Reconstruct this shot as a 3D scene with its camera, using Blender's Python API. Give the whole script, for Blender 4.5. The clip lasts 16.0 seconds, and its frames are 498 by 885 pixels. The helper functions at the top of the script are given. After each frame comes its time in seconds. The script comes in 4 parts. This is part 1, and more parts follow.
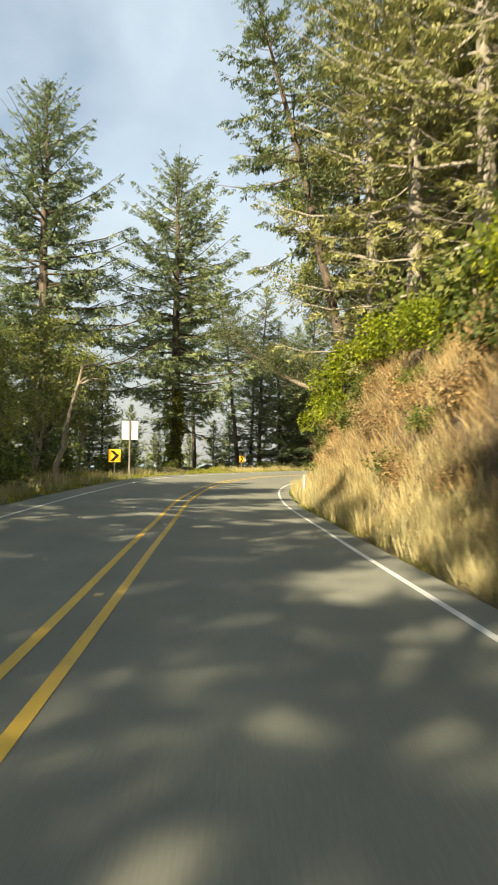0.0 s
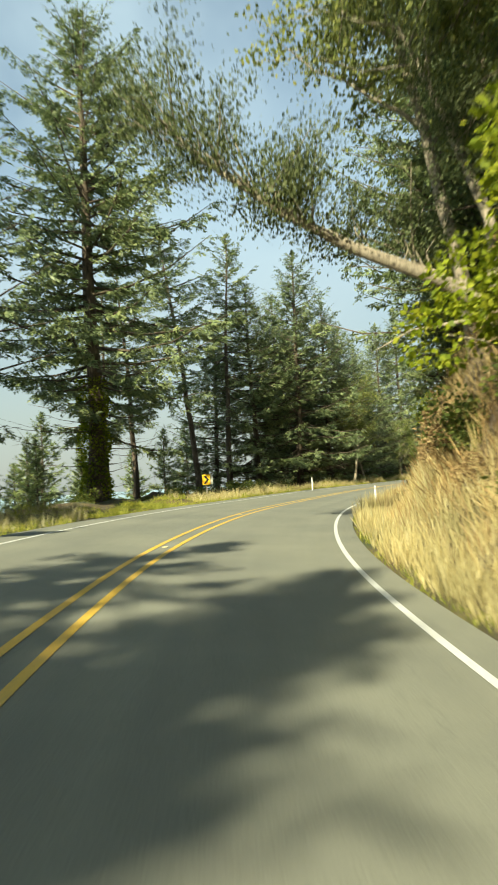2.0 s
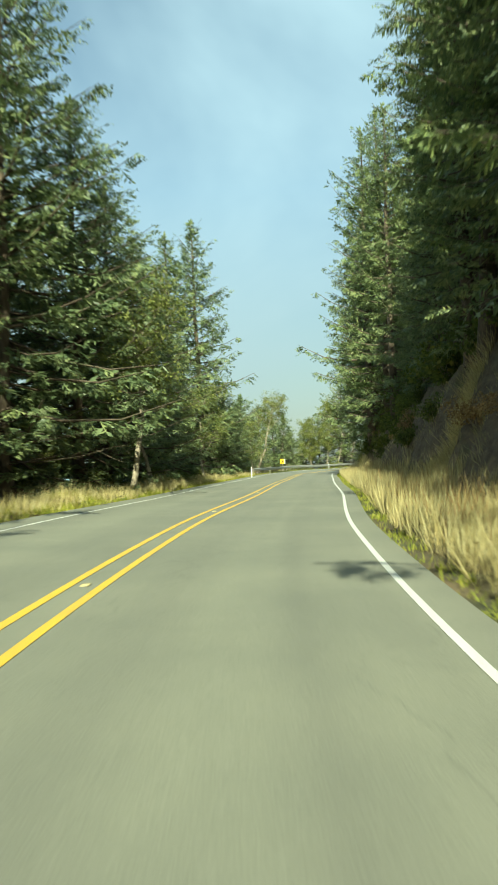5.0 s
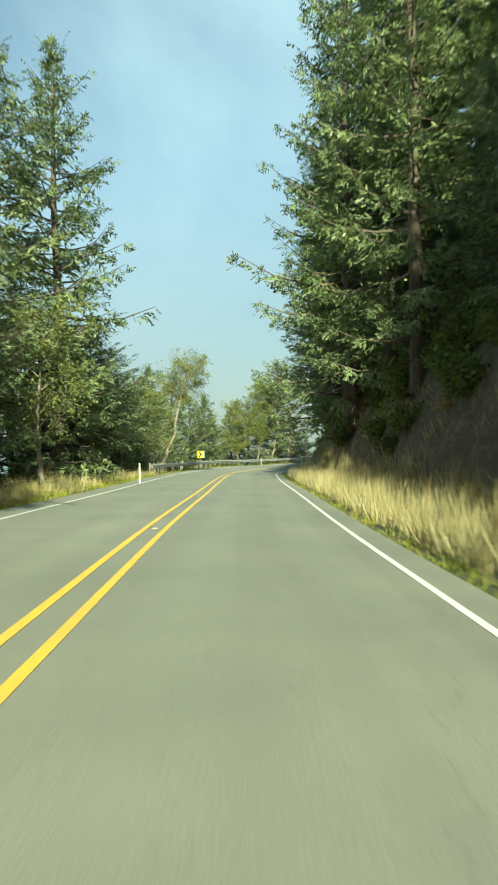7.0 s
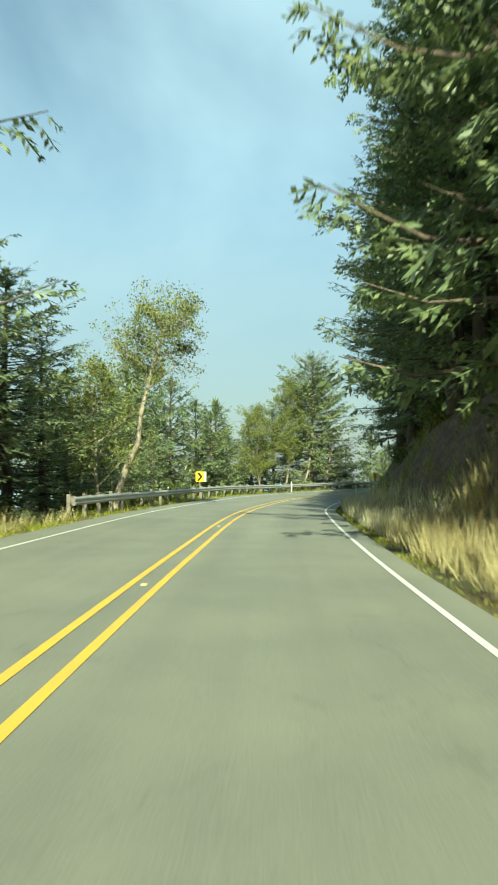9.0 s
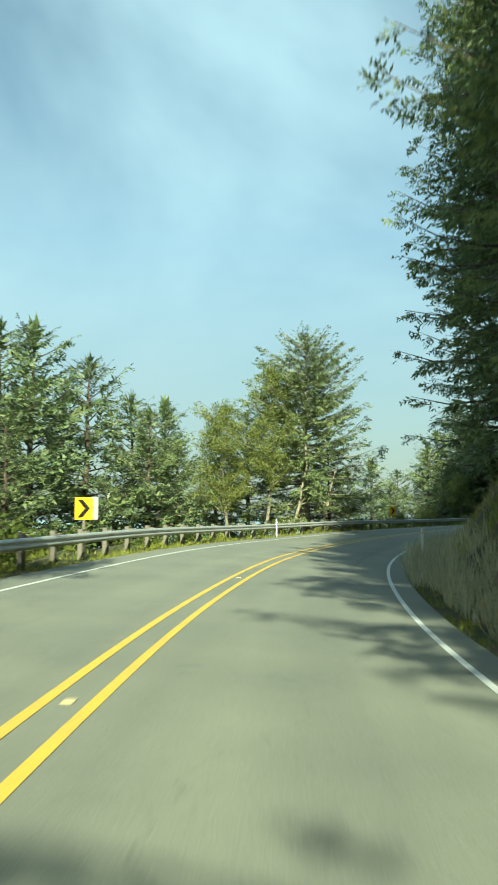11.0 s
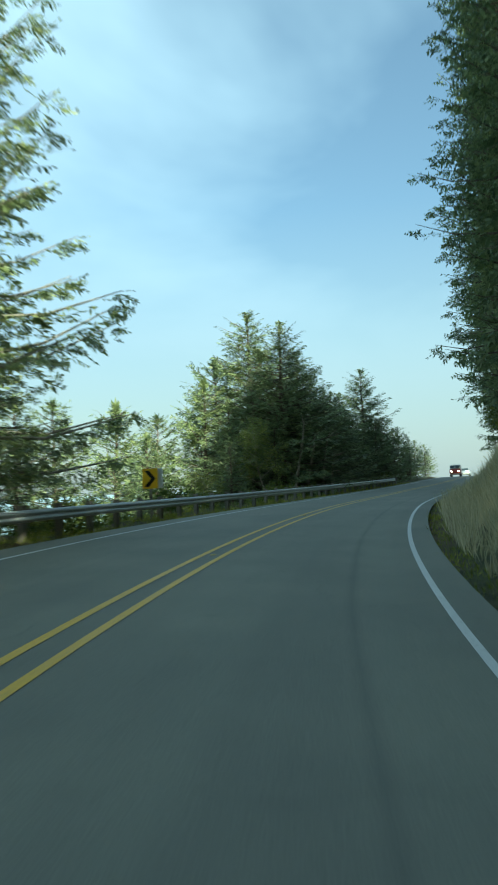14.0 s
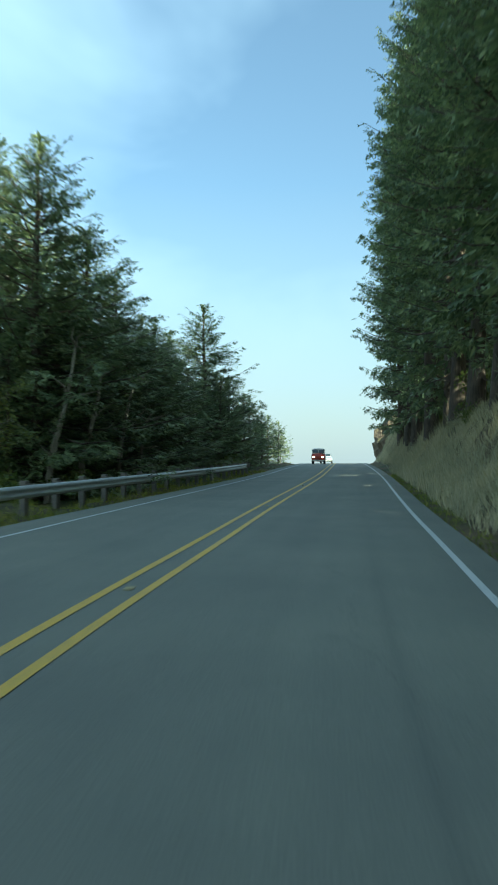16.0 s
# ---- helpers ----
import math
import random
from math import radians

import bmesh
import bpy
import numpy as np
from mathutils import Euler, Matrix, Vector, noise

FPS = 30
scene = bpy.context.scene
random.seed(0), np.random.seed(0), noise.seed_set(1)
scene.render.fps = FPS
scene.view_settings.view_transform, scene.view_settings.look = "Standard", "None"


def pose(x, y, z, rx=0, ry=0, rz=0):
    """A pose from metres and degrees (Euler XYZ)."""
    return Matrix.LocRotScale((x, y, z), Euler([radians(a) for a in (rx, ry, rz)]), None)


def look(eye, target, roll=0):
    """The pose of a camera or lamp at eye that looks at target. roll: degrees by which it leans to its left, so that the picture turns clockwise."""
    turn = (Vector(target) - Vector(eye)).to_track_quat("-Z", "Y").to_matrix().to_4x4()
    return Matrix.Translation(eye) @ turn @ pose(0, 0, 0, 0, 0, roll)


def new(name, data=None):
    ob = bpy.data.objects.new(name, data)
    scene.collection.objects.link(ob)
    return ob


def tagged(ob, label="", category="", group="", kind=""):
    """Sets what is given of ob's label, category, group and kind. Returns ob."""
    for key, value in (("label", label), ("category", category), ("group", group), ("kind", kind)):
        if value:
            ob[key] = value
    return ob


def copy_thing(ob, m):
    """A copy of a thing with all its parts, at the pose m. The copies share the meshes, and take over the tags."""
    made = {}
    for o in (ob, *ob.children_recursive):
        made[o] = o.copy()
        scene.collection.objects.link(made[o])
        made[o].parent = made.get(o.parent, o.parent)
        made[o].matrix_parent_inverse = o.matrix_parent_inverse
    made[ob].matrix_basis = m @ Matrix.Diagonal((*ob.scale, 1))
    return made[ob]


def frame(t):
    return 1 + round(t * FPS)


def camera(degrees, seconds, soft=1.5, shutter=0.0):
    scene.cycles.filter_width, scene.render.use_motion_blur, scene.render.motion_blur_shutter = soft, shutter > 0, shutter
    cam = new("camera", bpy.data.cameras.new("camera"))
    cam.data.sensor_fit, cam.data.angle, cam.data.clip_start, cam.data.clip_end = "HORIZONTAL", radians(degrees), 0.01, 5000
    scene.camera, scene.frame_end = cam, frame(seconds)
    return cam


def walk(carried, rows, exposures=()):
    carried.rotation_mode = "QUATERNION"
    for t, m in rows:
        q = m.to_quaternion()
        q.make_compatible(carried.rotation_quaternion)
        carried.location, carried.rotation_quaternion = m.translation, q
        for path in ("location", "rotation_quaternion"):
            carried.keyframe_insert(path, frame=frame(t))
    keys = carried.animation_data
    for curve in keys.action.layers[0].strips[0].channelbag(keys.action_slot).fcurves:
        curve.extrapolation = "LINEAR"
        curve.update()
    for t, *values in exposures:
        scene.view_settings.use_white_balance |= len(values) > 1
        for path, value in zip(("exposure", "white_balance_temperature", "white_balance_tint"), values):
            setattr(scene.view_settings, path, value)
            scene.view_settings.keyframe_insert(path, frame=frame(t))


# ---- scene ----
cam = camera(38.3, 16.0, soft=1.8, shutter=0.35)
PATH = [
    (0, (0.079, -0.000, 1.673), (0.082, 2.000, 1.717), 0.56),
    (0.5, (0.034, 7.463, 1.609), (0.024, 9.463, 1.668), -0.64),
    (1, (-0.238, 14.797, 1.582), (-0.230, 16.796, 1.654), -2.15),
    (1.5, (-0.416, 21.969, 1.513), (-0.370, 23.967, 1.601), -3.02),
    (2, (-0.434, 29.064, 1.544), (-0.316, 31.058, 1.642), -3.31),
    (2.5, (-0.232, 36.143, 1.522), (-0.009, 38.127, 1.633), -3.19),
    (3, (0.385, 43.176, 1.496), (0.725, 45.143, 1.618), -3.12),
    (3.5, (1.377, 50.180, 1.523), (1.827, 52.125, 1.642), -2.93),
    (4, (2.825, 57.145, 1.503), (3.383, 59.063, 1.612), -2.85),
    (4.5, (4.793, 64.026, 1.463), (5.449, 65.914, 1.549), -2.84),
    (5, (7.345, 70.896, 1.436), (8.096, 72.748, 1.496), -2.40),
    (5.5, (9.981, 77.960, 1.473), (10.825, 79.773, 1.515), -2.46),
    (6, (13.274, 84.974, 1.489), (14.183, 86.755, 1.523), -2.02),
    (6.5, (16.889, 91.915, 1.512), (17.830, 93.679, 1.544), -1.48),
    (7, (20.558, 98.674, 1.531), (21.505, 100.435, 1.564), -0.94),
    (7.5, (24.078, 105.168, 1.537), (25.017, 106.934, 1.574), -0.70),
    (8, (27.365, 111.416, 1.540), (28.285, 113.191, 1.587), -0.86),
    (8.5, (30.641, 117.555, 1.527), (31.542, 119.339, 1.593), -0.80),
    (9, (33.990, 123.785, 1.510), (34.875, 125.577, 1.608), -0.63),
    (9.5, (37.396, 130.162, 1.482), (38.273, 131.955, 1.612), -0.26),
    (10, (40.839, 136.558, 1.475), (41.719, 138.346, 1.635), 0.00),
    (10.5, (44.254, 142.808, 1.485), (45.154, 144.585, 1.667), 0.07),
    (11, (47.621, 148.777, 1.461), (48.560, 150.533, 1.656), -0.17),
    (11.5, (51.086, 154.419, 1.349), (52.085, 156.140, 1.542), -0.83),
    (12, (54.816, 159.936, 1.258), (55.897, 161.609, 1.436), -1.80),
    (12.5, (58.829, 165.400, 1.239), (60.010, 167.006, 1.396), -2.02),
    (13, (63.187, 170.476, 1.250), (64.467, 172.006, 1.389), -2.38),
    (13.5, (67.918, 175.237, 1.238), (69.294, 176.683, 1.366), -2.32),
    (14, (73.107, 179.772, 1.236), (74.575, 181.126, 1.351), -2.26),
    (14.5, (78.711, 184.256, 1.228), (80.271, 185.504, 1.334), -1.62),
    (15, (84.749, 188.593, 1.279), (86.394, 189.726, 1.370), -1.06),
    (15.5, (91.292, 192.423, 1.424), (92.990, 193.477, 1.496), -0.44),
    (16, (98.199, 195.883, 1.528), (99.925, 196.892, 1.576), 0.41),
]
# the film runs warm at first, then a little green, and cooler and brighter in the shade
walk(cam, [(t, look(eye, target, roll)) for t, eye, target, roll in PATH],
     exposures=[(0, 1.40, 7500, 9), (1.0, 1.30, 7200, -1), (2.4, 1.22, 7000, -5), (3.5, 1.19, 6750, -14), (8, 1.20, 6350, -17), (12, 1.21, 6200, -20), (14, 1.42, 5900, -17), (16, 1.64, 5750, -14)])

# ---------------------------------------------------------------- world, sun
SUN_AZ, SUN_EL = 206.8, 33.0          # degrees: clockwise from +y, and above the horizon

world = bpy.data.worlds.new("sky")
scene.world = world
world.use_nodes = True
wn, wl = world.node_tree.nodes, world.node_tree.links
wn.clear()
sky = wn.new("ShaderNodeTexSky")
sky.sky_type, sky.sun_disc = "NISHITA", False
sky.sun_elevation, sky.sun_rotation = radians(SUN_EL), radians(SUN_AZ)
sky.air_density, sky.dust_density, sky.ozone_density = 1.2, 0.8, 2.2
wtc = wn.new("ShaderNodeTexCoord")
wmap = wn.new("ShaderNodeMapping")
wmap.inputs["Scale"].default_value = (1.0, 1.0, 1.7)
wnoise = wn.new("ShaderNodeTexNoise")
wnoise.inputs["Scale"].default_value, wnoise.inputs["Detail"].default_value = 1.5, 5.0
wnoise.inputs["Roughness"].default_value, wnoise.inputs["Distortion"].default_value = 0.5, 0.35
wramp = wn.new("ShaderNodeValToRGB")
wramp.color_ramp.elements[0].position, wramp.color_ramp.elements[1].position = 0.42, 0.70
wramp.color_ramp.elements[0].color, wramp.color_ramp.elements[1].color = (0.12, 0.12, 0.12, 1), (0.82, 0.82, 0.82, 1)
wmix = wn.new("ShaderNodeMix")
wmix.data_type = "RGBA"
wmix.inputs[7].default_value = (5.3, 6.6, 8.1, 1)
wbg, wout = wn.new("ShaderNodeBackground"), wn.new("ShaderNodeOutputWorld")
wbg.inputs["Strength"].default_value = 0.060
wl.new(wtc.outputs["Generated"], wmap.inputs["Vector"])
wl.new(wmap.outputs["Vector"], wnoise.inputs["Vector"])
wl.new(wnoise.outputs["Fac"], wramp.inputs["Fac"])
wl.new(wramp.outputs["Color"], wmix.inputs[0])
wl.new(sky.outputs["Color"], wmix.inputs[6])
wsep = wn.new("ShaderNodeSeparateXYZ")
wl.new(wtc.outputs["Generated"], wsep.inputs["Vector"])
whaze = wn.new("ShaderNodeValToRGB")          # sea haze low over the horizon
whaze.color_ramp.elements[0].position, whaze.color_ramp.elements[1].position = 0.0, 0.36
whaze.color_ramp.elements[0].color, whaze.color_ramp.elements[1].color = (0.85, 0.85, 0.85, 1), (0, 0, 0, 1)
wl.new(wsep.outputs["Z"], whaze.inputs["Fac"])
wmix2 = wn.new("ShaderNodeMix")
wmix2.data_type = "RGBA"
wmix2.inputs[7].default_value = (3.45, 3.7, 3.85, 1)
wl.new(whaze.outputs["Color"], wmix2.inputs[0])
wl.new(wmix.outputs[2], wmix2.inputs[6])
wl.new(wmix2.outputs[2], wbg.inputs["Color"])
wl.new(wbg.outputs["Background"], wout.inputs["Surface"])

sun_data = bpy.data.lights.new("sun", "SUN")
sun_data.energy, sun_data.angle, sun_data.color = 5.0, radians(0.6), (1.0, 0.92, 0.75)
sun = new("sun", sun_data)
az, el = radians(SUN_AZ), radians(SUN_EL)
sun.matrix_world = look((60, 60, 120), (60 - math.sin(az) * math.cos(el), 60 - math.cos(az) * math.cos(el), 120 - math.sin(el)))


# ---------------------------------------------------------------- materials
def shader(name, rough=0.8, metal=0.0):
    m = bpy.data.materials.new(name)
    m.use_nodes = True
    n, l = m.node_tree.nodes, m.node_tree.links
    b = n["Principled BSDF"]
    b.inputs["Roughness"].default_value, b.inputs["Metallic"].default_value = rough, metal
    return m, n, l, b


def noise_node(n, l, scale, detail=4.0, rough=0.55, coord=None, stretch=None):
    t = n.new("ShaderNodeTexNoise")
    t.inputs["Scale"].default_value, t.inputs["Detail"].default_value, t.inputs["Roughness"].default_value = scale, detail, rough
    if coord is None:
        coord = n.new("ShaderNodeTexCoord").outputs["Object"]
    if stretch:
        mp = n.new("ShaderNodeMapping")
        mp.inputs["Scale"].default_value = stretch
        l.new(coord, mp.inputs["Vector"])
        coord = mp.outputs["Vector"]
    l.new(coord, t.inputs["Vector"])
    return t.outputs["Fac"]


def ramp(n, l, fac, *stops):
    r = n.new("ShaderNodeValToRGB")
    e = r.color_ramp.elements
    while len(e) < len(stops):
        e.new(0.5)
    for k, (p, c) in enumerate(stops):
        e[k].position, e[k].color = p, (*c, 1) if len(c) == 3 else c
    l.new(fac, r.inputs["Fac"])
    return r.outputs["Color"]


def mix(n, l, fac, a, b, mode="MIX"):
    m = n.new("ShaderNodeMix")
    m.data_type, m.blend_type = "RGBA", mode
    for k, v in ((0, fac), (6, a), (7, b)):
        if isinstance(v, (int, float)):
            m.inputs[k].default_value = v
        elif isinstance(v, tuple):
            m.inputs[k].default_value = (*v, 1)
        else:
            l.new(v, m.inputs[k])
    return m.outputs[2]


def bump(n, l, b, height, strength=0.4, distance=0.02):
    bp = n.new("ShaderNodeBump")
    bp.inputs["Strength"].default_value, bp.inputs["Distance"].default_value = strength, distance
    l.new(height, bp.inputs["Height"])
    l.new(bp.outputs["Normal"], b.inputs["Normal"])


def plain(name, colour, rough=0.6, metal=0.0, vary=0.25, scale=6.0):
    """A paint or metal with faint dirt at two scales."""
    m, n, l, b = shader(name, rough, metal)
    dark = tuple(c * (1 - vary) for c in colour)
    c = mix(n, l, noise_node(n, l, scale), dark, colour)
    c = mix(n, l, 1.0, c, ramp(n, l, noise_node(n, l, scale * 9), (0.35, (1, 1, 1)), (0.75, (0.88, 0.87, 0.85))), "MULTIPLY")
    l.new(c, b.inputs["Base Color"])
    bump(n, l, b, noise_node(n, l, scale * 12), 0.1, 0.003)
    return m


def leafy(name, dark, light, tip=None, thin=0.35, rough=0.6, twigs=0, sheen=0.3):
    """Foliage: colour from piece to piece, patch to patch, and some light through the blades."""
    m, n, l, b = shader(name, rough)
    geo = n.new("ShaderNodeNewGeometry")
    c = ramp(n, l, geo.outputs["Random Per Island"], (0.0, dark), (0.6, light), (1.0, tip or light))
    patch = ramp(n, l, noise_node(n, l, 0.55, 3.0), (0.3, (0.62, 0.66, 0.62)), (0.7, (1.15, 1.12, 1.0)))
    c = mix(n, l, 1.0, c, patch, "MULTIPLY")
    info = n.new("ShaderNodeObjectInfo")
    c = mix(n, l, 1.0, c, ramp(n, l, info.outputs["Random"], (0.0, (0.82, 0.84, 0.86)), (1.0, (1.15, 1.1, 1.0))), "MULTIPLY")
    l.new(c, b.inputs["Base Color"])
    b.inputs["Specular IOR Level"].default_value = sheen
    tr = n.new("ShaderNodeBsdfTranslucent")
    l.new(c, tr.inputs["Color"])
    ms = n.new("ShaderNodeMixShader")
    ms.inputs[0].default_value = thin
    l.new(b.outputs["BSDF"], ms.inputs[1])
    l.new(tr.outputs["BSDF"], ms.inputs[2])
    if not twigs:
        l.new(ms.outputs["Shader"], n["Material Output"].inputs["Surface"])
        return m

    # side twigs slant forward from the middle of each spray, with gaps between them
    def calc(op, a, b=0.0):
        q = n.new("ShaderNodeMath")
        q.operation = op
        for k, v in ((0, a), (1, b)):
            if isinstance(v, (int, float)):
                q.inputs[k].default_value = v
            else:
                l.new(v, q.inputs[k])
        return q.outputs[0]

    uv = n.new("ShaderNodeUVMap").outputs["UV"]
    sep = n.new("ShaderNodeSeparateXYZ")
    l.new(uv, sep.inputs["Vector"])
    off = calc("ABSOLUTE", sep.outputs["X"])
    rough_edge = noise_node(n, l, 9.0, 2.0, coord=uv, stretch=(1.0, 1.5, 1.0))
    phase = calc("SUBTRACT", calc("MULTIPLY", sep.outputs["Y"], twigs), calc("MULTIPLY", off, twigs * 1.15))
    phase = calc("ADD", calc("ADD", phase, calc("MULTIPLY", geo.outputs["Random Per Island"], 7.0)), calc("MULTIPLY", rough_edge, 1.1))
    reach = n.new("ShaderNodeTexWhiteNoise")
    reach.noise_dimensions = "1D"
    l.new(calc("ADD", calc("FLOOR", phase), calc("MULTIPLY", geo.outputs["Random Per Island"], 91.0)), reach.inputs["W"])
    far = calc("ADD", calc("MULTIPLY", reach.outputs["Value"], 0.42), 0.08)
    twig = calc("LESS_THAN", calc("FRACT", phase), calc("SUBTRACT", 0.70, calc("MULTIPLY", off, 0.70)))
    keep = calc("MAXIMUM", calc("MULTIPLY", twig, calc("LESS_THAN", off, far)), calc("LESS_THAN", off, 0.04))
    gap = n.new("ShaderNodeBsdfTransparent")
    cut = n.new("ShaderNodeMixShader")
    l.new(keep, cut.inputs[0])
    l.new(gap.outputs["BSDF"], cut.inputs[1])
    l.new(ms.outputs["Shader"], cut.inputs[2])
    l.new(cut.outputs["Shader"], n["Material Output"].inputs["Surface"])
    return m


def bark(name, dark, light, scale=3.0):
    m, n, l, b = shader(name, 0.9)
    f = noise_node(n, l, scale, 6.0, 0.65, stretch=(3.0, 3.0, 0.6))
    c = ramp(n, l, f, (0.3, dark), (0.7, light))
    moss = ramp(n, l, noise_node(n, l, 0.8, 3.0), (0.55, (0, 0, 0)), (0.75, (0.6, 0.6, 0.6)))
    l.new(mix(n, l, moss, c, (0.09, 0.10, 0.035)), b.inputs["Base Color"])
    bump(n, l, b, noise_node(n, l, scale * 4, 5.0, 0.6, stretch=(3.0, 3.0, 0.5)), 0.7, 0.04)
    return m


def asphalt_material():
    m, n, l, b = shader("asphalt", 0.78)
    uv = n.new("ShaderNodeUVMap").outputs["UV"]
    sep = n.new("ShaderNodeSeparateXYZ")
    l.new(uv, sep.inputs["Vector"])
    grain = noise_node(n, l, 70.0, 3.0)
    c = ramp(n, l, grain, (0.3, (0.150, 0.151, 0.120)), (0.7, (0.240, 0.241, 0.194)))
    c = mix(n, l, 1.0, c, ramp(n, l, noise_node(n, l, 0.35, 4.0), (0.3, (0.84, 0.85, 0.86)), (0.7, (1.10, 1.09, 1.06))), "MULTIPLY")
    # worn wheel tracks along the lanes
    tr = ramp(n, l, noise_node(n, l, 1.0, 2.0, coord=uv, stretch=(1.1, 0.02, 1.0)), (0.35, (0.90, 0.90, 0.91)), (0.65, (1.05, 1.05, 1.04)))
    c = mix(n, l, 1.0, c, tr, "MULTIPLY")
    # paving seam along the right lane, broken in places
    seam = n.new("ShaderNodeMath")
    seam.operation = "MULTIPLY_ADD"
    l.new(noise_node(n, l, 1.0, 2.0, coord=uv, stretch=(.0, .06, 1.0)), seam.inputs[0])
    seam.inputs[1].default_value, seam.inputs[2].default_value = .30, 2.53
    gap = n.new("ShaderNodeMath")
    gap.operation = "SUBTRACT"
    l.new(sep.outputs["X"], gap.inputs[0])
    l.new(seam.outputs[0], gap.inputs[1])
    wide = n.new("ShaderNodeMath")
    wide.operation = "ABSOLUTE"
    l.new(gap.outputs[0], wide.inputs[0])
    near = ramp(n, l, wide.outputs[0], (0.0, (0.72, 0.73, 0.75)), (0.045, (0.86, 0.86, 0.87)), (0.11, (1, 1, 1)))
    stretch = n.new("ShaderNodeMath")          # it runs from 180 to 240 m along the road
    stretch.operation = "MULTIPLY"
    stretch.inputs[1].default_value = 1 / 400
    l.new(sep.outputs["Y"], stretch.inputs[0])
    there = ramp(n, l, stretch.outputs[0], (0.44, (0, 0, 0)), (0.47, (.8, .8, .8)), (0.58, (.8, .8, .8)), (0.62, (0, 0, 0)))
    c = mix(n, l, there, c, mix(n, l, 1.0, c, near, "MULTIPLY"))
    # thin sealed cracks
    crack = n.new("ShaderNodeTexVoronoi")
    crack.feature = "DISTANCE_TO_EDGE"
    crack.inputs["Scale"].default_value = 0.22
    wv = n.new("ShaderNodeVectorMath")
    wv.operation = "ADD"
    nz = n.new("ShaderNodeTexNoise")
    nz.inputs["Scale"].default_value = 1.3
    l.new(n.new("ShaderNodeTexCoord").outputs["Object"], nz.inputs["Vector"])
    l.new(n.new("ShaderNodeTexCoord").outputs["Object"], wv.inputs[0])
    l.new(nz.outputs["Color"], wv.inputs[1])
    l.new(wv.outputs["Vector"], crack.inputs["Vector"])
    line = ramp(n, l, crack.outputs["Distance"], (0.0, (0.75, 0.75, 0.76)), (0.004, (1, 1, 1)))
    c = mix(n, l, 0.6, c, line, "MULTIPLY")
    l.new(c, b.inputs["Base Color"])
    bump(n, l, b, grain, 0.5, 0.006)
    return m


def line_material(name, colour, worn=0.5):
    m, n, l, b = shader(name, 0.6)
    f = noise_node(n, l, 22.0, 5.0, 0.7)
    g = noise_node(n, l, 1.2, 3.0)
    c = mix(n, l, ramp(n, l, f, (0.28, (0.75, 0.75, 0.75)), (0.45, (0, 0, 0))), colour, (0.13, 0.128, 0.12))
    c = mix(n, l, ramp(n, l, g, (0.4, (0, 0, 0)), (0.75, (0.35 * worn,) * 3)), c, (0.16, 0.15, 0.13))
    l.new(c, b.inputs["Base Color"])
    bump(n, l, b, noise_node(n, l, 80.0), 0.4, 0.004)
    return m


def ground_material():
    m, n, l, b = shader("ground", 0.95)
    soil = ramp(n, l, noise_node(n, l, 0.9, 6.0, 0.65), (0.3, (0.07, 0.05, 0.03)), (0.55, (0.16, 0.115, 0.06)), (0.8, (0.26, 0.19, 0.095)))
    moss = ramp(n, l, noise_node(n, l, 2.5, 5.0), (0.3, (0.035, 0.045, 0.015)), (0.7, (0.11, 0.12, 0.04)))
    c = mix(n, l, ramp(n, l, noise_node(n, l, 0.25, 4.0), (0.42, (0, 0, 0)), (0.6, (1, 1, 1))), soil, moss)
    geo = n.new("ShaderNodeNewGeometry")
    sep = n.new("ShaderNodeSeparateXYZ")
    l.new(geo.outputs["True Normal"], sep.inputs["Vector"])
    rock = ramp(n, l, noise_node(n, l, 1.6, 8.0, 0.7, stretch=(1, 1, 2.2)), (0.3, (0.06, 0.045, 0.032)), (0.55, (0.17, 0.125, 0.08)), (0.8, (0.33, 0.24, 0.15)))
    c = mix(n, l, ramp(n, l, sep.outputs["Z"], (0.45, (1, 1, 1)), (0.75, (0, 0, 0))), c, rock)
    l.new(c, b.inputs["Base Color"])
    bump(n, l, b, noise_node(n, l, 3.0, 9.0, 0.7), 1.0, 0.25)
    return m


MAT_ASPHALT = asphalt_material()
MAT_YELLOW = line_material("yellow_road_paint", (0.68, 0.43, 0.05), 0.6)
MAT_WHITE = line_material("white_road_paint", (0.64, 0.64, 0.61), 0.3)
MAT_GROUND = ground_material()
GREEN = ((0.092, 0.140, 0.060), (0.200, 0.265, 0.105), (0.300, 0.345, 0.140))
GREY_GREEN = ((0.098, 0.142, 0.072), (0.205, 0.262, 0.124), (0.305, 0.345, 0.165))
OLIVE = ((0.150, 0.165, 0.062), (0.300, 0.305, 0.115), (0.430, 0.405, 0.175))
MAT_TWIGS = leafy("spruce_twigs", *GREEN, 0.3, 0.5, 0, 0.55)
MAT_TWIGS_GREY = leafy("grey_green_twigs", *GREY_GREEN, 0.3, 0.5, 0, 0.55)
MAT_OLIVE = leafy("olive_lichened_twigs", *OLIVE, 0.3, 0.55, 0, 0.5)
MAT_SPRUCE = leafy("spruce_needles", *GREEN, 0.3, 0.5, 10, 0.55)
MAT_ALDER = leafy("alder_leaves", (0.13, 0.165, 0.050), (0.27, 0.31, 0.095), (0.40, 0.40, 0.14), 0.45)
MAT_GREY_ALDER = leafy("grey_alder_leaves", (0.075, 0.10, 0.045), (0.17, 0.20, 0.085), (0.27, 0.29, 0.14), 0.45)
